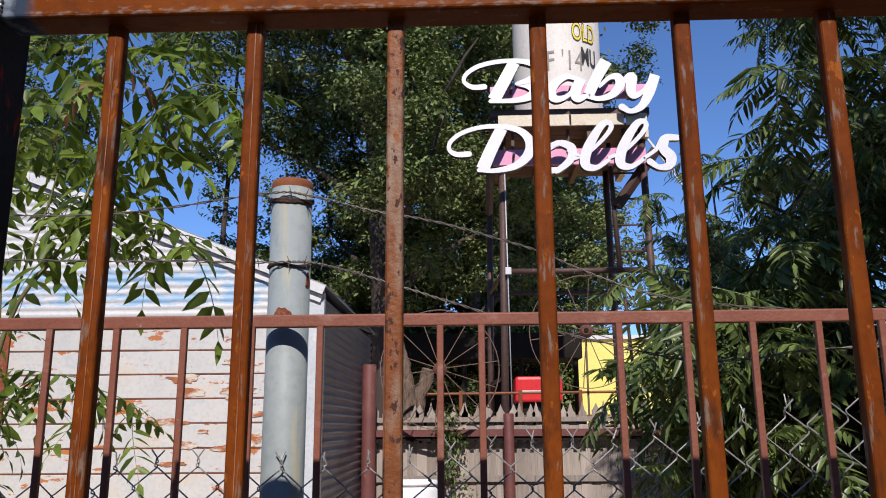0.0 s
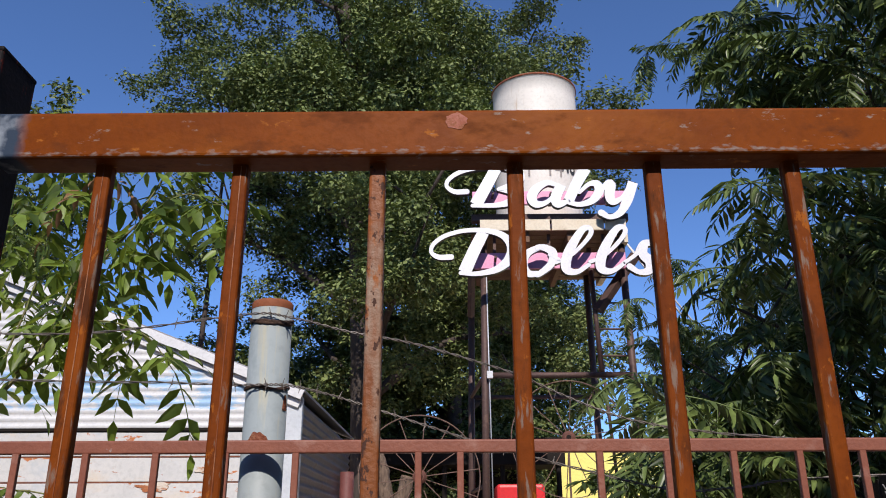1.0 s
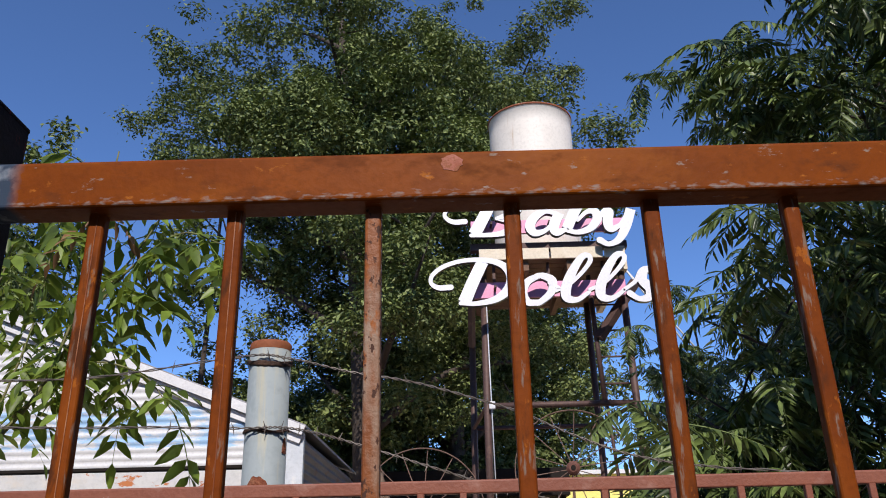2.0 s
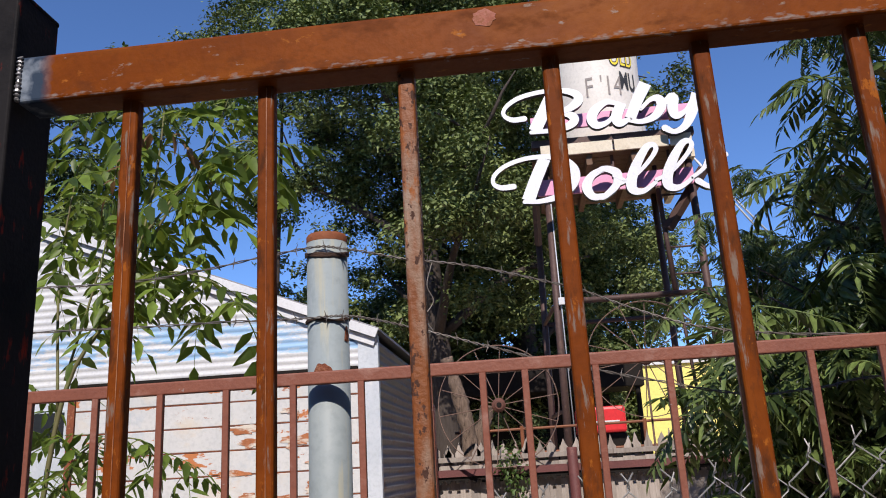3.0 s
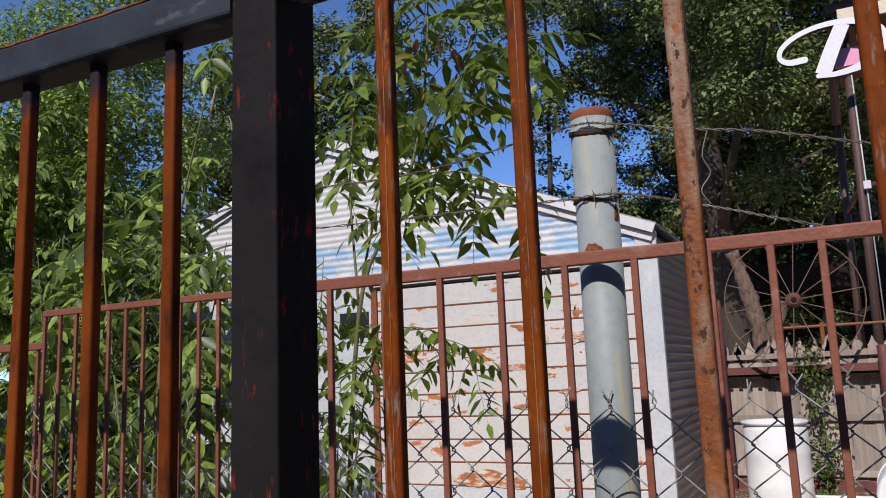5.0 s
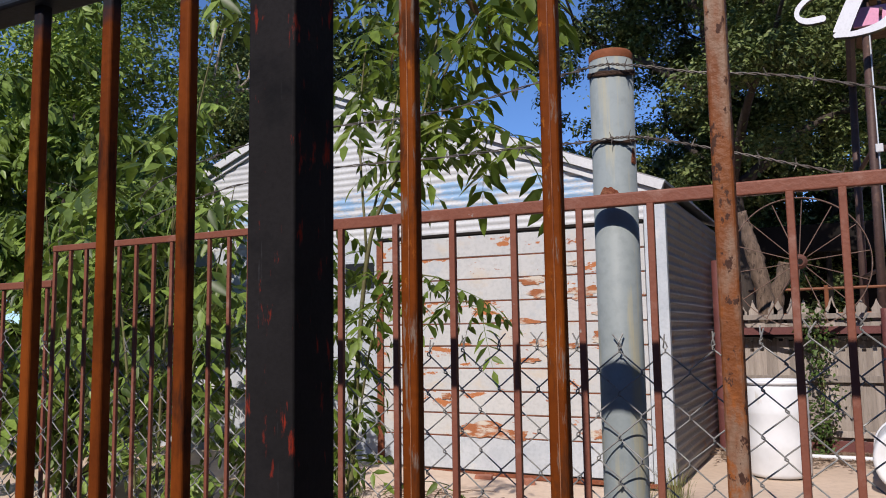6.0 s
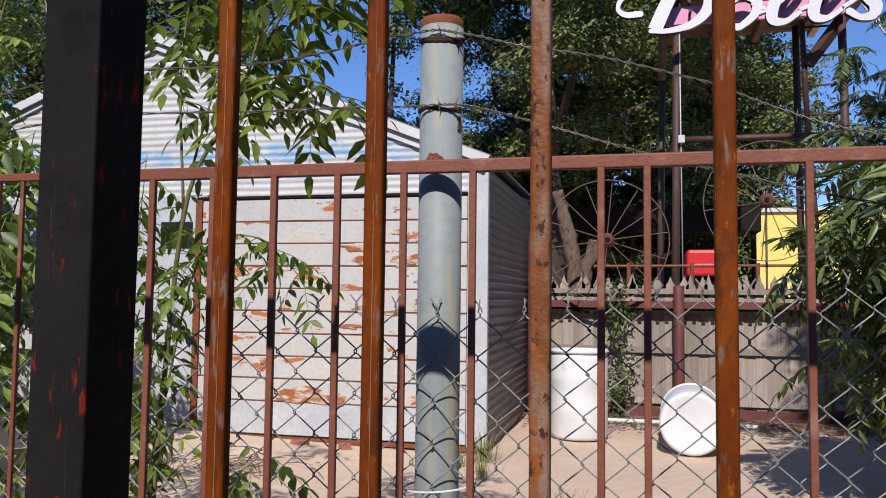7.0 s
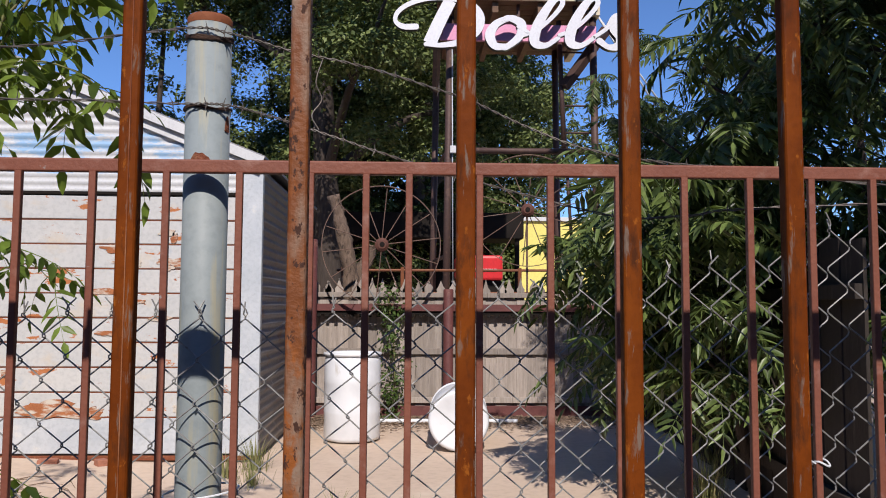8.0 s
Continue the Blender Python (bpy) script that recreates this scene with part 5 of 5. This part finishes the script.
# ---- plants ----
def leaf_cloud(rng, centres, radii, count, size, loose=0.45):
    """Small folded leaves on the outer side of uneven clumps; returns vertices and faces."""
    centres, radii = np.array(centres), np.array(radii)
    pick = rng.choice(len(centres), count, p=radii ** 2 / np.sum(radii ** 2))
    d = rng.normal(size=(count, 3)) + np.array((0, 0, 0.2))
    d /= np.linalg.norm(d, axis=1)[:, None]
    lobes = 1 + 0.3 * np.sin(5 * d[:, 0] + 3 * d[:, 2] + pick) * np.cos(4 * d[:, 1] + 2 * pick)
    rad = radii[pick] * (0.5 + 0.55 * rng.random(count) ** 0.6) * lobes * np.clip(1 + 0.22 * rng.normal(size=count), 0.5, 1.7)
    c = centres[pick] + d * rad[:, None] * np.array((1.15, 1.15, 0.8))
    n = d * 0.55 + np.array((0, -0.15, 0.65)) + rng.normal(size=(count, 3)) * loose
    n /= np.linalg.norm(n, axis=1)[:, None]
    a = np.cross(n, rng.normal(size=(count, 3)))
    a /= np.linalg.norm(a, axis=1)[:, None] + 1e-9
    b = np.cross(n, a)
    s = size * rng.uniform(0.6, 1.3, count)[:, None]
    v = np.stack([c - a * s, c + b * s * 0.5 + n * s * 0.14 - a * s * 0.1, c + a * s - n * s * 0.15, c - b * s * 0.5 + n * s * 0.14 - a * s * 0.1], 1).reshape(-1, 3)
    i = np.arange(count)[:, None] * 4
    f = np.concatenate([i + np.array([[0, 1, 2]]), i + np.array([[0, 2, 3]])], 1).reshape(-1, 3)
    return v, f


def fast_mesh(name, v, f):
    me = bpy.data.meshes.new(name)
    k = f.shape[1]
    me.vertices.add(len(v))
    me.vertices.foreach_set("co", np.ascontiguousarray(v, dtype=np.float32).ravel())
    me.loops.add(len(f) * k)
    me.loops.foreach_set("vertex_index", np.ascontiguousarray(f, dtype=np.int32).ravel())
    me.polygons.add(len(f))
    me.polygons.foreach_set("loop_start", np.arange(len(f), dtype=np.int32) * k)
    me.update(calc_edges=True)
    return me


def limbs(rng, height, reach, r0, count, start=0.25, lean=(0, 0)):
    """A tapered trunk with forking limbs; returns meshes and the tips."""
    bms, tips = [], []
    trunk = [(lean[0] * u ** 1.5 + 0.2 * math.sin(3 * u + height), lean[1] * u, height * u) for u in np.linspace(0, 0.86, 9)]
    bms.append(tube(trunk, [r0 * (1 - 0.82 * k / 8) for k in range(9)], 10))
    for k in range(count):
        u = start + (0.8 - start) * k / count + rng.uniform(-0.03, 0.03)
        base = Vector(trunk[min(8, int(u / 0.86 * 8))])
        a = k * 2.4 + rng.uniform(-0.4, 0.4)
        ln = reach * (1.1 - 0.6 * u) * rng.uniform(0.75, 1.2)
        mid = base + Vector((math.cos(a) * ln * 0.5, math.sin(a) * ln * 0.5, ln * 0.38))
        end = base + Vector((math.cos(a) * ln, math.sin(a) * ln, ln * rng.uniform(0.45, 0.8)))
        r = r0 * (0.5 - 0.35 * u)
        bms.append(tube([Vector(q) for q in smooth_line([base, mid, end], 4)], [r * (1 - 0.1 * j) for j in range(9)], 7))
        tips += [mid.lerp(end, 0.4), end]
        for j in range(3):
            s = mid.lerp(end, 0.2 + 0.3 * j)
            e = s + Vector((rng.uniform(-1, 1), rng.uniform(-1, 1), rng.uniform(0.0, 0.9))) * ln * 0.4
            bms.append(tube([s, s.lerp(e, 0.5) + Vector((0, 0, 0.08)), e], [r * 0.4, r * 0.28, r * 0.12], 5))
            tips.append(e)
    tips.append(Vector(trunk[-1]) + Vector((0, 0, height * 0.1)))
    return join(bms), tips


def broad_tree(label, x, y, height, reach, r0, count, leaves, size, clump, seed, mat, start=0.25, lean=(0, 0), name="tree"):
    rng = np.random.default_rng(seed)
    t = thing(name, label, "tree", (x, y, 0), "trees behind the yard")
    wood, tips = limbs(rng, height, reach, r0, count, start, lean)
    part("trunk", wood, BARK, t, "grey-brown trunk and limbs", True)
    centres, radii = [], []
    for q in tips:
        for _ in range(4):
            off = rng.normal(size=3) * clump * 0.85
            centres.append(np.array(q) + off)
            radii.append(clump * rng.uniform(0.25, 0.78))
    v, f = leaf_cloud(rng, centres, radii, leaves, size)
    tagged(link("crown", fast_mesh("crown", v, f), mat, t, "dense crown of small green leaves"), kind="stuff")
    return t


broad_tree("tall dark green elm with spreading limbs", -2.1, 19, 20.5, 3.9, 0.36, 18, 155000, 0.064, 0.85, 11, ELM_LEAF, 0.26, (-0.9, 0))
broad_tree("tall dark green elm behind the water tower", -0.1, 22.5, 20.5, 4.1, 0.34, 18, 148000, 0.07, 0.9, 12, ELM_LEAF, 0.3, (0.6, 0))
broad_tree("thin-crowned elm with sky between its twigs", -6.5, 20.5, 17.6, 3.2, 0.11, 11, 30000, 0.065, 0.62, 13, ELM_LEAF, 0.66)
broad_tree("low dark tree showing over the shed roof", -6.6, 21.5, 7.2, 2.2, 0.14, 10, 24000, 0.075, 0.6, 24, ELM_LEAF, 0.3)
broad_tree("bushy green tree in the shade behind the fence", -1.6, 22.2, 8.5, 2.3, 0.16, 11, 40000, 0.075, 0.7, 14, ELM_LEAF, 0.15)
# Out-of-view tree, added so its crown shades the right-hand foliage.
broad_tree("unseen tree added to shade the side of the yard", 5.3, 0.4, 8.6, 2.1, 0.16, 13, 30000, 0.075, 0.7, 51, ELM_LEAF, 0.42)
broad_tree("green tree behind the yellow building", 2.6, 29, 12.0, 3.2, 0.2, 12, 46000, 0.10, 0.8, 15, ELM_LEAF, 0.2)
broad_tree("bushy dark tree behind the open shelter", -4.4, 25.5, 7.0, 3.2, 0.16, 11, 30000, 0.10, 0.9, 21, ELM_LEAF, 0.1)
broad_tree("low dark tree behind the open shelter", 1.0, 26.5, 6.0, 2.8, 0.16, 11, 26000, 0.10, 0.85, 22, ELM_LEAF, 0.1)
broad_tree("bright leafy tree beside the shed", -12.5, 9.6, 9.4, 2.6, 0.2, 12, 75000, 0.055, 0.75, 16, FAR_LEAF, 0.15)
broad_tree("shady tree behind the shed roof", -13.0, 18, 12.5, 3.6, 0.26, 14, 62000, 0.085, 0.8, 17, ELM_LEAF, 0.25)


def frond_arrays(length, pairs, leaf, droop, rng, wide=0.16):
    """One compound leaf along +x: leaflets in pairs with a terminal one; and its stalk line."""
    V, F, line = [], [], []
    for k in range(6):
        u = k / 5
        line.append((length * u, 0, -droop * length * u * u))

    def blade(base, d, side_up, ln):
        d = d / np.linalg.norm(d)
        b = np.cross(d, side_up)
        b /= np.linalg.norm(b)
        n = np.cross(b, d)
        i = len(V)
        for q in (base, base + d * ln * 0.32 + b * ln * wide + n * ln * 0.03, base + d * ln * 0.70 + b * ln * wide * 0.7 - n * ln * 0.05, base + d * ln - n * ln * 0.16, base + d * ln * 0.70 - b * ln * wide * 0.7 - n * ln * 0.05, base + d * ln * 0.32 - b * ln * wide + n * ln * 0.03, base + d * ln * 0.36 - n * ln * 0.03, base + d * ln * 0.72 - n * ln * 0.10):
            V.append(q)
        for q in ((0, 6, 1), (1, 6, 7), (1, 7, 2), (2, 7, 3), (0, 5, 6), (5, 7, 6), (5, 4, 7), (4, 3, 7)):
            F.append(tuple(i + j for j in q))

    for k in range(pairs):
        u = 0.22 + 0.76 * k / pairs
        base = np.array((length * u, 0, -droop * length * u * u))
        size = leaf * (0.75 + 0.5 * math.sin(math.pi * min(1, u * 0.95))) * rng.uniform(0.85, 1.12)
        for s in (1, -1):
            if rng.random() < 0.08:
                continue
            d = np.array((0.42 + 0.25 * u + 0.12 * rng.normal(), s * 1.0, -0.3 - 0.6 * rng.random()))
            blade(base, d, np.array((0.3 * rng.normal(), -0.2 * s + 0.25 * rng.normal(), 1.0)), size)
    blade(np.array((length, 0, -droop * length)), np.array((1.0, 0, -2 * droop - 0.1)), np.array((0, 0.05, 1.0)), leaf)
    return np.array(V), np.array(F), line


def stalk_arrays(line, r):
    V, F = [], []
    for k, q in enumerate(line):
        rr = r * (1 - 0.7 * k / (len(line) - 1))
        for a in range(3):
            V.append((q[0], q[1] + rr * math.cos(2.1 * a), q[2] + rr * math.sin(2.1 * a)))
    for k in range(len(line) - 1):
        for a in range(3):
            F.append((3 * k + a, 3 * k + (a + 1) % 3, 3 * k + 3 + (a + 1) % 3))
            F.append((3 * k + a, 3 * k + 3 + (a + 1) % 3, 3 * k + 3 + a))
    return np.array(V), np.array(F)


def compound_tree(label, x, y, height, reach, r0, fronds, length, leaf, seed, mat, box_lo, box_hi, side, hang=0.35, name="tree", wide=0.112, more=3):
    """A tree of pinnate leaves: stems fan out, leaves grow in rosettes from twig ends."""
    rng = np.random.default_rng(seed)
    t = thing(name, label, "tree", (x, y, 0), "pinnate-leaved trees")
    wood, tips = limbs(rng, height, reach, r0, 14, 0.12)
    part("trunk", wood, BARK, t, "slender grey trunk and limbs", True)
    protos = [frond_arrays(length * s, n + more, leaf * s ** 0.5, d, rng, wide) for s, n, d in ((1.0, 8, 0.35), (0.85, 7, 0.6), (1.15, 9, 0.5), (0.7, 6, 0.3), (0.9, 8, 0.8), (0.6, 6, 0.5), (1.05, 8, 0.2), (0.8, 7, 0.9))]
    Vs, Fs, n0 = [], [], 0
    ends = [np.array(q) for q in tips]
    extra = []
    for q in ends:
        for _ in range(max(1, fronds // (9 * len(ends)))):
            extra.append(q + rng.normal(size=3) * np.array((0.62, 0.62, 0.55)) * reach * 0.33)
    for q in extra:
        if q[2] < box_lo or q[2] > box_hi or x + q[0] < side + 0.16 * (min(q[2], 4.5) - 3) - 0.06 * max(0, q[2] - 4.5) + 0.2 * math.sin(2.3 * q[2]):
            continue
        a0 = rng.uniform(0, 6.28)
        for j in range(9):
            V, F, line = protos[rng.integers(8)]
            a = a0 + j * 2.4
            e = Euler((rng.normal() * 0.25, hang * rng.uniform(-0.8, 2.6), a))
            R = np.array(e.to_matrix())
            W = V @ R.T + q
            Vs.append(W)
            Fs.append(F + n0)
            n0 += len(W)
            SV, SF = stalk_arrays(line, 0.006)
            Vs.append(SV @ R.T + q)
            Fs.append(SF + n0)
            n0 += len(SV)
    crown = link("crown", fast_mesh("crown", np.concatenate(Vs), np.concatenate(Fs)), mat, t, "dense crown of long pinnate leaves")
    tagged(crown, kind="stuff")
    return t


compound_tree("dense tree of long pinnate leaves over the yard", 5.0, 7.4, 9.5, 2.5, 0.12, 1850, 0.52, 0.130, 31, TREE_LEAF, 0.6, 14, 2.8)
compound_tree("near pinnate-leaved tree spreading over the wire fence", 3.5, 4.8, 7.6, 1.75, 0.08, 1400, 0.50, 0.128, 34, TREE_LEAF, 0.9, 14, 1.55)
compound_tree("dark pinnate-leaved tree beside the board fence", 6.0, 10.2, 8.5, 2.6, 0.10, 1200, 0.52, 0.135, 32, TREE_LEAF, 0.3, 14, 4.0)
compound_tree("slender pinnate-leaved tree behind the board fence", 3.6, 11.7, 6.0, 1.5, 0.06, 500, 0.46, 0.125, 35, TREE_LEAF, 1.2, 12, 2.7)
compound_tree("low pinnate-leaved tree overhanging the concrete", 2.35, 5.5, 2.7, 1.05, 0.05, 420, 0.54, 0.135, 33, TREE_LEAF, 0.85, 12, 1.56)
compound_tree("bright pinnate-leaved bush against the shed", -7.6, 6.0, 4.5, 1.7, 0.07, 1300, 0.40, 0.125, 36, BUSH_LEAF, 0.2, 9, -40, name="bush", wide=0.19, more=0)
compound_tree("bright pinnate-leaved bush by the rusty fence", -5.1, 4.2, 2.7, 1.15, 0.05, 700, 0.36, 0.115, 37, BUSH_LEAF, 0.2, 9, -40, name="bush", wide=0.19, more=0)


def sapling(label, x, y, stems, seed, length, leaf, mat):
    """A young many-stemmed tree; each pinnate leaf is a part."""
    rng = np.random.default_rng(seed)
    t = thing("sapling", label, "tree", (x, y, 0), "saplings by the fence")
    protos = []
    for s, n, d in ((1.0, 4, 0.3), (0.8, 3, 0.45), (1.2, 5, 0.55), (0.9, 4, 0.18)):
        V, F, line = frond_arrays(length * s, n, leaf * s ** 0.5, d, rng, 0.185)
        SV, SF = stalk_arrays(line, 0.003)
        me = fast_mesh("leaf", np.concatenate([V, SV]), np.concatenate([F, SF + len(V)]))
        me.materials.append(mat)
        protos.append(me)
    for count, lo, r, pts in stems:
        line = [Vector(q) for q in smooth_line(pts, 5)]
        n = len(line)
        part("stem", tube(line, [r * (1 - 0.8 * k / n) for k in range(n)], 7), STEM, t, "slender green-brown stem", True)
        for k in range(count):
            u = (lo + (1 - lo) * (k + 0.6) / count) * (n - 1)
            i = min(n - 2, int(u))
            ob = new("leaf", protos[rng.integers(4)])
            ob.parent = t
            ob.location = line[i].lerp(line[i + 1], u - i)
            a = k * 2.4 + rng.uniform(-0.5, 0.5)
            ob.rotation_euler = (rng.normal() * 0.25, rng.uniform(-0.35, 0.75), a)
            s = rng.uniform(0.7, 1.15) * (0.8 if ob.location.z < 1.75 else 1.0)
            ob.scale = (s, s, s)
    return t


sapling("young pinnate-leaved sapling growing behind the fence", -1.70, 2.7,
        [(23, 0.5, 0.012, [(0, 0, 0), (0.06, 0, 1.0), (0.14, 0, 1.75), (0.33, 0, 2.08), (0.44, 0, 2.5), (0.48, 0, 3.0)]),
         (24, 0.1, 0.006, [(0.33, 0, 2.08), (0.55, -0.05, 2.42), (0.76, -0.05, 2.62), (0.95, -0.08, 2.56)]),
         (12, 0.2, 0.005, [(0.25, 0, 1.98), (0.48, -0.06, 2.14), (0.70, -0.08, 2.10), (0.84, -0.08, 1.95)]),
         (30, 0.3, 0.007, [(-0.03, 0.05, 0), (-0.02, 0.05, 0.6), (0.06, 0.02, 1.2), (0.12, 0, 1.75)]),
         (26, 0.2, 0.006, [(-0.06, 0.0, 0), (-0.10, 0.0, 0.7), (-0.10, 0.02, 1.3), (-0.04, 0, 1.9)]),
         (26, 0.2, 0.005, [(-0.02, 0, 0), (-0.05, 0, 0.5), (0.0, 0, 1.0), (0.03, 0, 1.4)]),
         (19, 0.25, 0.005, [(0.05, 0, 0.9), (0.22, -0.05, 1.5), (0.45, -0.08, 1.58), (0.66, -0.1, 1.42)]),
         (20, 0.25, 0.006, [(0.12, 0, 1.7), (0.06, 0.05, 2.2), (0.08, 0.08, 2.6), (0.14, 0.08, 2.95)]),
         (16, 0.2, 0.005, [(0.14, 0, 1.8), (0.24, 0.04, 2.3), (0.26, 0.06, 2.7), (0.32, 0.06, 3.0)]),
         (5, 0.4, 0.004, [(0.1, 0, 0.2), (0.36, -0.1, 0.62), (0.46, -0.1, 0.82), (0.52, -0.1, 0.86)]),
         (15, 0.2, 0.005, [(0.40, 0, 2.3), (0.55, 0.1, 2.6), (0.66, 0.12, 2.85), (0.70, 0.1, 2.98)])], 41, 0.27, 0.086, SAPLING_LEAF)
sapling("leafy sapling crowding the rusty fence", -3.1, 3.1,
        [(7, 0.8, 0.007, [(0.1, 0, 1.9), (0.25, 0, 2.5), (0.4, 0, 3.0), (0.5, 0, 3.25)]), (26, 0.15, 0.01, [(0, 0, 0), (0.05, 0, 1.2), (0.1, 0, 2.0), (0.15, 0, 2.5)]), (24, 0.2, 0.008, [(0, 0.05, 0), (0.2, 0, 1.0), (0.4, 0, 1.7), (0.55, -0.05, 2.1)]),
         (26, 0.15, 0.01, [(-0.05, 0, 0), (-0.2, 0, 1.2), (-0.4, 0.05, 2.0), (-0.5, 0.1, 2.6)]), (24, 0.15, 0.008, [(0, 0.1, 0), (-0.4, 0.1, 1.0), (-0.7, 0.15, 1.7), (-0.85, 0.2, 2.2)]),
         (20, 0.1, 0.008, [(0.1, 0.1, 0), (0.5, 0.15, 0.8), (0.75, 0.1, 1.3), (0.85, 0.1, 1.7)]), (22, 0.15, 0.008, [(-0.1, 0.1, 0), (-0.7, 0.2, 0.9), (-1.1, 0.25, 1.6), (-1.3, 0.3, 2.3)])], 42, 0.34, 0.115, BUSH_LEAF)


def wilted_leaf(parent, x, y, z, turn):
    rng = np.random.default_rng(9)
    V, F, line = frond_arrays(0.22, 6, 0.075, 1.1, rng, 0.14)
    ob = link("leaf", fast_mesh("leaf", V, F), leaf_material("wilted_leaf", (0.36, 0.20, 0.12), (0.22, 0.12, 0.06), (0.3, 0.15, 0.06)), parent, "wilted pinkish-brown leaf")
    ob.location, ob.rotation_euler = (x, y, z), (0, 0.1, radians(turn))


wilted_leaf(bpy.data.objects["sapling"], 0.50, -0.1, 2.68, 20)
wilted_leaf(bpy.data.objects["sapling"], 0.52, -0.1, 2.68, 190)


def dead_branch():
    b = thing("dead_branch", "bleached broken tree limb above the shed roof", "branch", (-11.8, 12.5, 0))
    part("limb", tube([Vector(q) for q in smooth_line([(-0.6, 0, 0), (-0.4, 0, 3.0), (-0.1, 0, 5.3), (0.35, 0, 6.2), (0.9, 0, 6.4), (1.6, 0, 6.36)], 5)], [0.095 - 0.0025 * k for k in range(26)], 8), DEAD_WOOD, b, smooth=True)
    for q in ([(0.35, 0, 6.2), (0.7, 0, 6.6), (0.9, 0, 6.9)], [(0.9, 0, 6.4), (1.0, 0.05, 6.7), (0.95, 0, 7.0)], [(0.9, 0, 6.4), (1.25, 0, 6.6), (1.3, 0, 6.8)], [(0.1, 0, 5.8), (0.5, 0, 7.4), (0.9, 0, 8.6)]):
        part("twig", tube([Vector(p) for p in smooth_line(q, 4)], [0.035 - 0.003 * k for k in range(9)], 6), DEAD_WOOD, b)


dead_branch()


def far_hedge():
    rng = np.random.default_rng(77)
    c = [(x + rng.normal() * 0.6, 44 + rng.normal() * 1.5, rng.uniform(0.5, 4.2 + 1.6 * math.sin(x * 0.35))) for x in np.linspace(-55, 45, 420)]
    v, f = leaf_cloud(rng, c, [1.5] * len(c), 40000, 0.26)
    ob = link("hedge", fast_mesh("hedge", v, f), ELM_LEAF)
    tagged(ob, "far line of dark green shrubs", "hedge", kind="stuff")


far_hedge()


def climbing_vine():
    rng = np.random.default_rng(5)
    v = thing("vine", "thin green vine climbing the board fence", "vine", (-0.2, 9.78, 0))
    line = [Vector((0.05 * math.sin(4 * u), 0, 1.5 * u)) for u in np.linspace(0, 1, 12)]
    part("stem", tube(line, 0.008, 5), STEM, v)
    c = [np.array(line[int(k)]) + rng.normal(size=3) * np.array((0.07, 0.03, 0.06)) for k in rng.integers(0, 12, 60)]
    vv, ff = leaf_cloud(rng, c, [0.09] * len(c), 700, 0.032)
    tagged(link("foliage", fast_mesh("foliage", vv, ff), VINE_LEAF, v, "small green leaves"), kind="stuff")


climbing_vine()


def twig_litter(x, y, n, seed, label):
    rng = random.Random(seed)
    bms = []
    for _ in range(n):
        c = Vector((rng.gauss(0, 0.32), rng.gauss(0, 0.2), rng.uniform(0.004, 0.05)))
        a, ln = rng.uniform(0, 6.28), rng.uniform(0.06, 0.22)
        d = Vector((math.cos(a), math.sin(a), rng.uniform(-0.1, 0.15))) * ln
        bms.append(tube([c - d, c + Vector((0, 0, rng.uniform(0, 0.03))), c + d], [0.003, 0.004, 0.0015], 4))
    ob = part("twigs", join(bms), LITTER)
    ob.location = (x, y, 0.0)
    tagged(ob, label, "twigs", "dry twigs", "stuff")


twig_litter(-3.3, 6.0, 150, 3, "dry twigs and dead stalks on the concrete by the shed")
twig_litter(-1.05, 9.5, 70, 4, "dry twigs heaped by the maroon post")


def grass_tuft(x, y, n, h, seed, label):
    rng = random.Random(seed)
    bm = bmesh.new()
    for _ in range(n):
        a, r = rng.uniform(0, 6.28), abs(rng.gauss(0, 0.07))
        b = Vector((r * math.cos(a), r * math.sin(a), 0))
        hh = h * rng.uniform(0.5, 1.1)
        out = Vector((math.cos(a), math.sin(a), 0)) * hh * rng.uniform(0.1, 0.6)
        w = Vector((-math.sin(a), math.cos(a), 0)) * 0.004
        m = b + out * 0.35 + Vector((0, 0, hh * 0.6))
        t = b + out + Vector((0, 0, hh))
        v = [bm.verts.new(q) for q in (b - w, b + w, m + w * 0.7, t, m - w * 0.7)]
        bm.faces.new((v[0], v[1], v[2], v[4]))
        bm.faces.new((v[4], v[2], v[3]))
    ob = part("grass_tuft", bm, GRASS)
    ob.location = (x, y, -0.01)
    tagged(ob, label, "grass", "grass tufts", "stuff")


for k, (x, y, n, h) in enumerate(((-1.25, 6.9, 90, 0.28), (-1.42, 6.6, 60, 0.22), (-2.6, 5.0, 70, 0.25), (-3.4, 5.4, 80, 0.25), (-0.4, 5.2, 50, 0.22), (0.1, 5.0, 50, 0.2), (2.1, 5.6, 90, 0.4), (-1.15, 6.3, 50, 0.2), (2.6, 6.6, 90, 0.35))):
    grass_tuft(x, y, n, h, k, "dry green grass tuft growing in the yard")
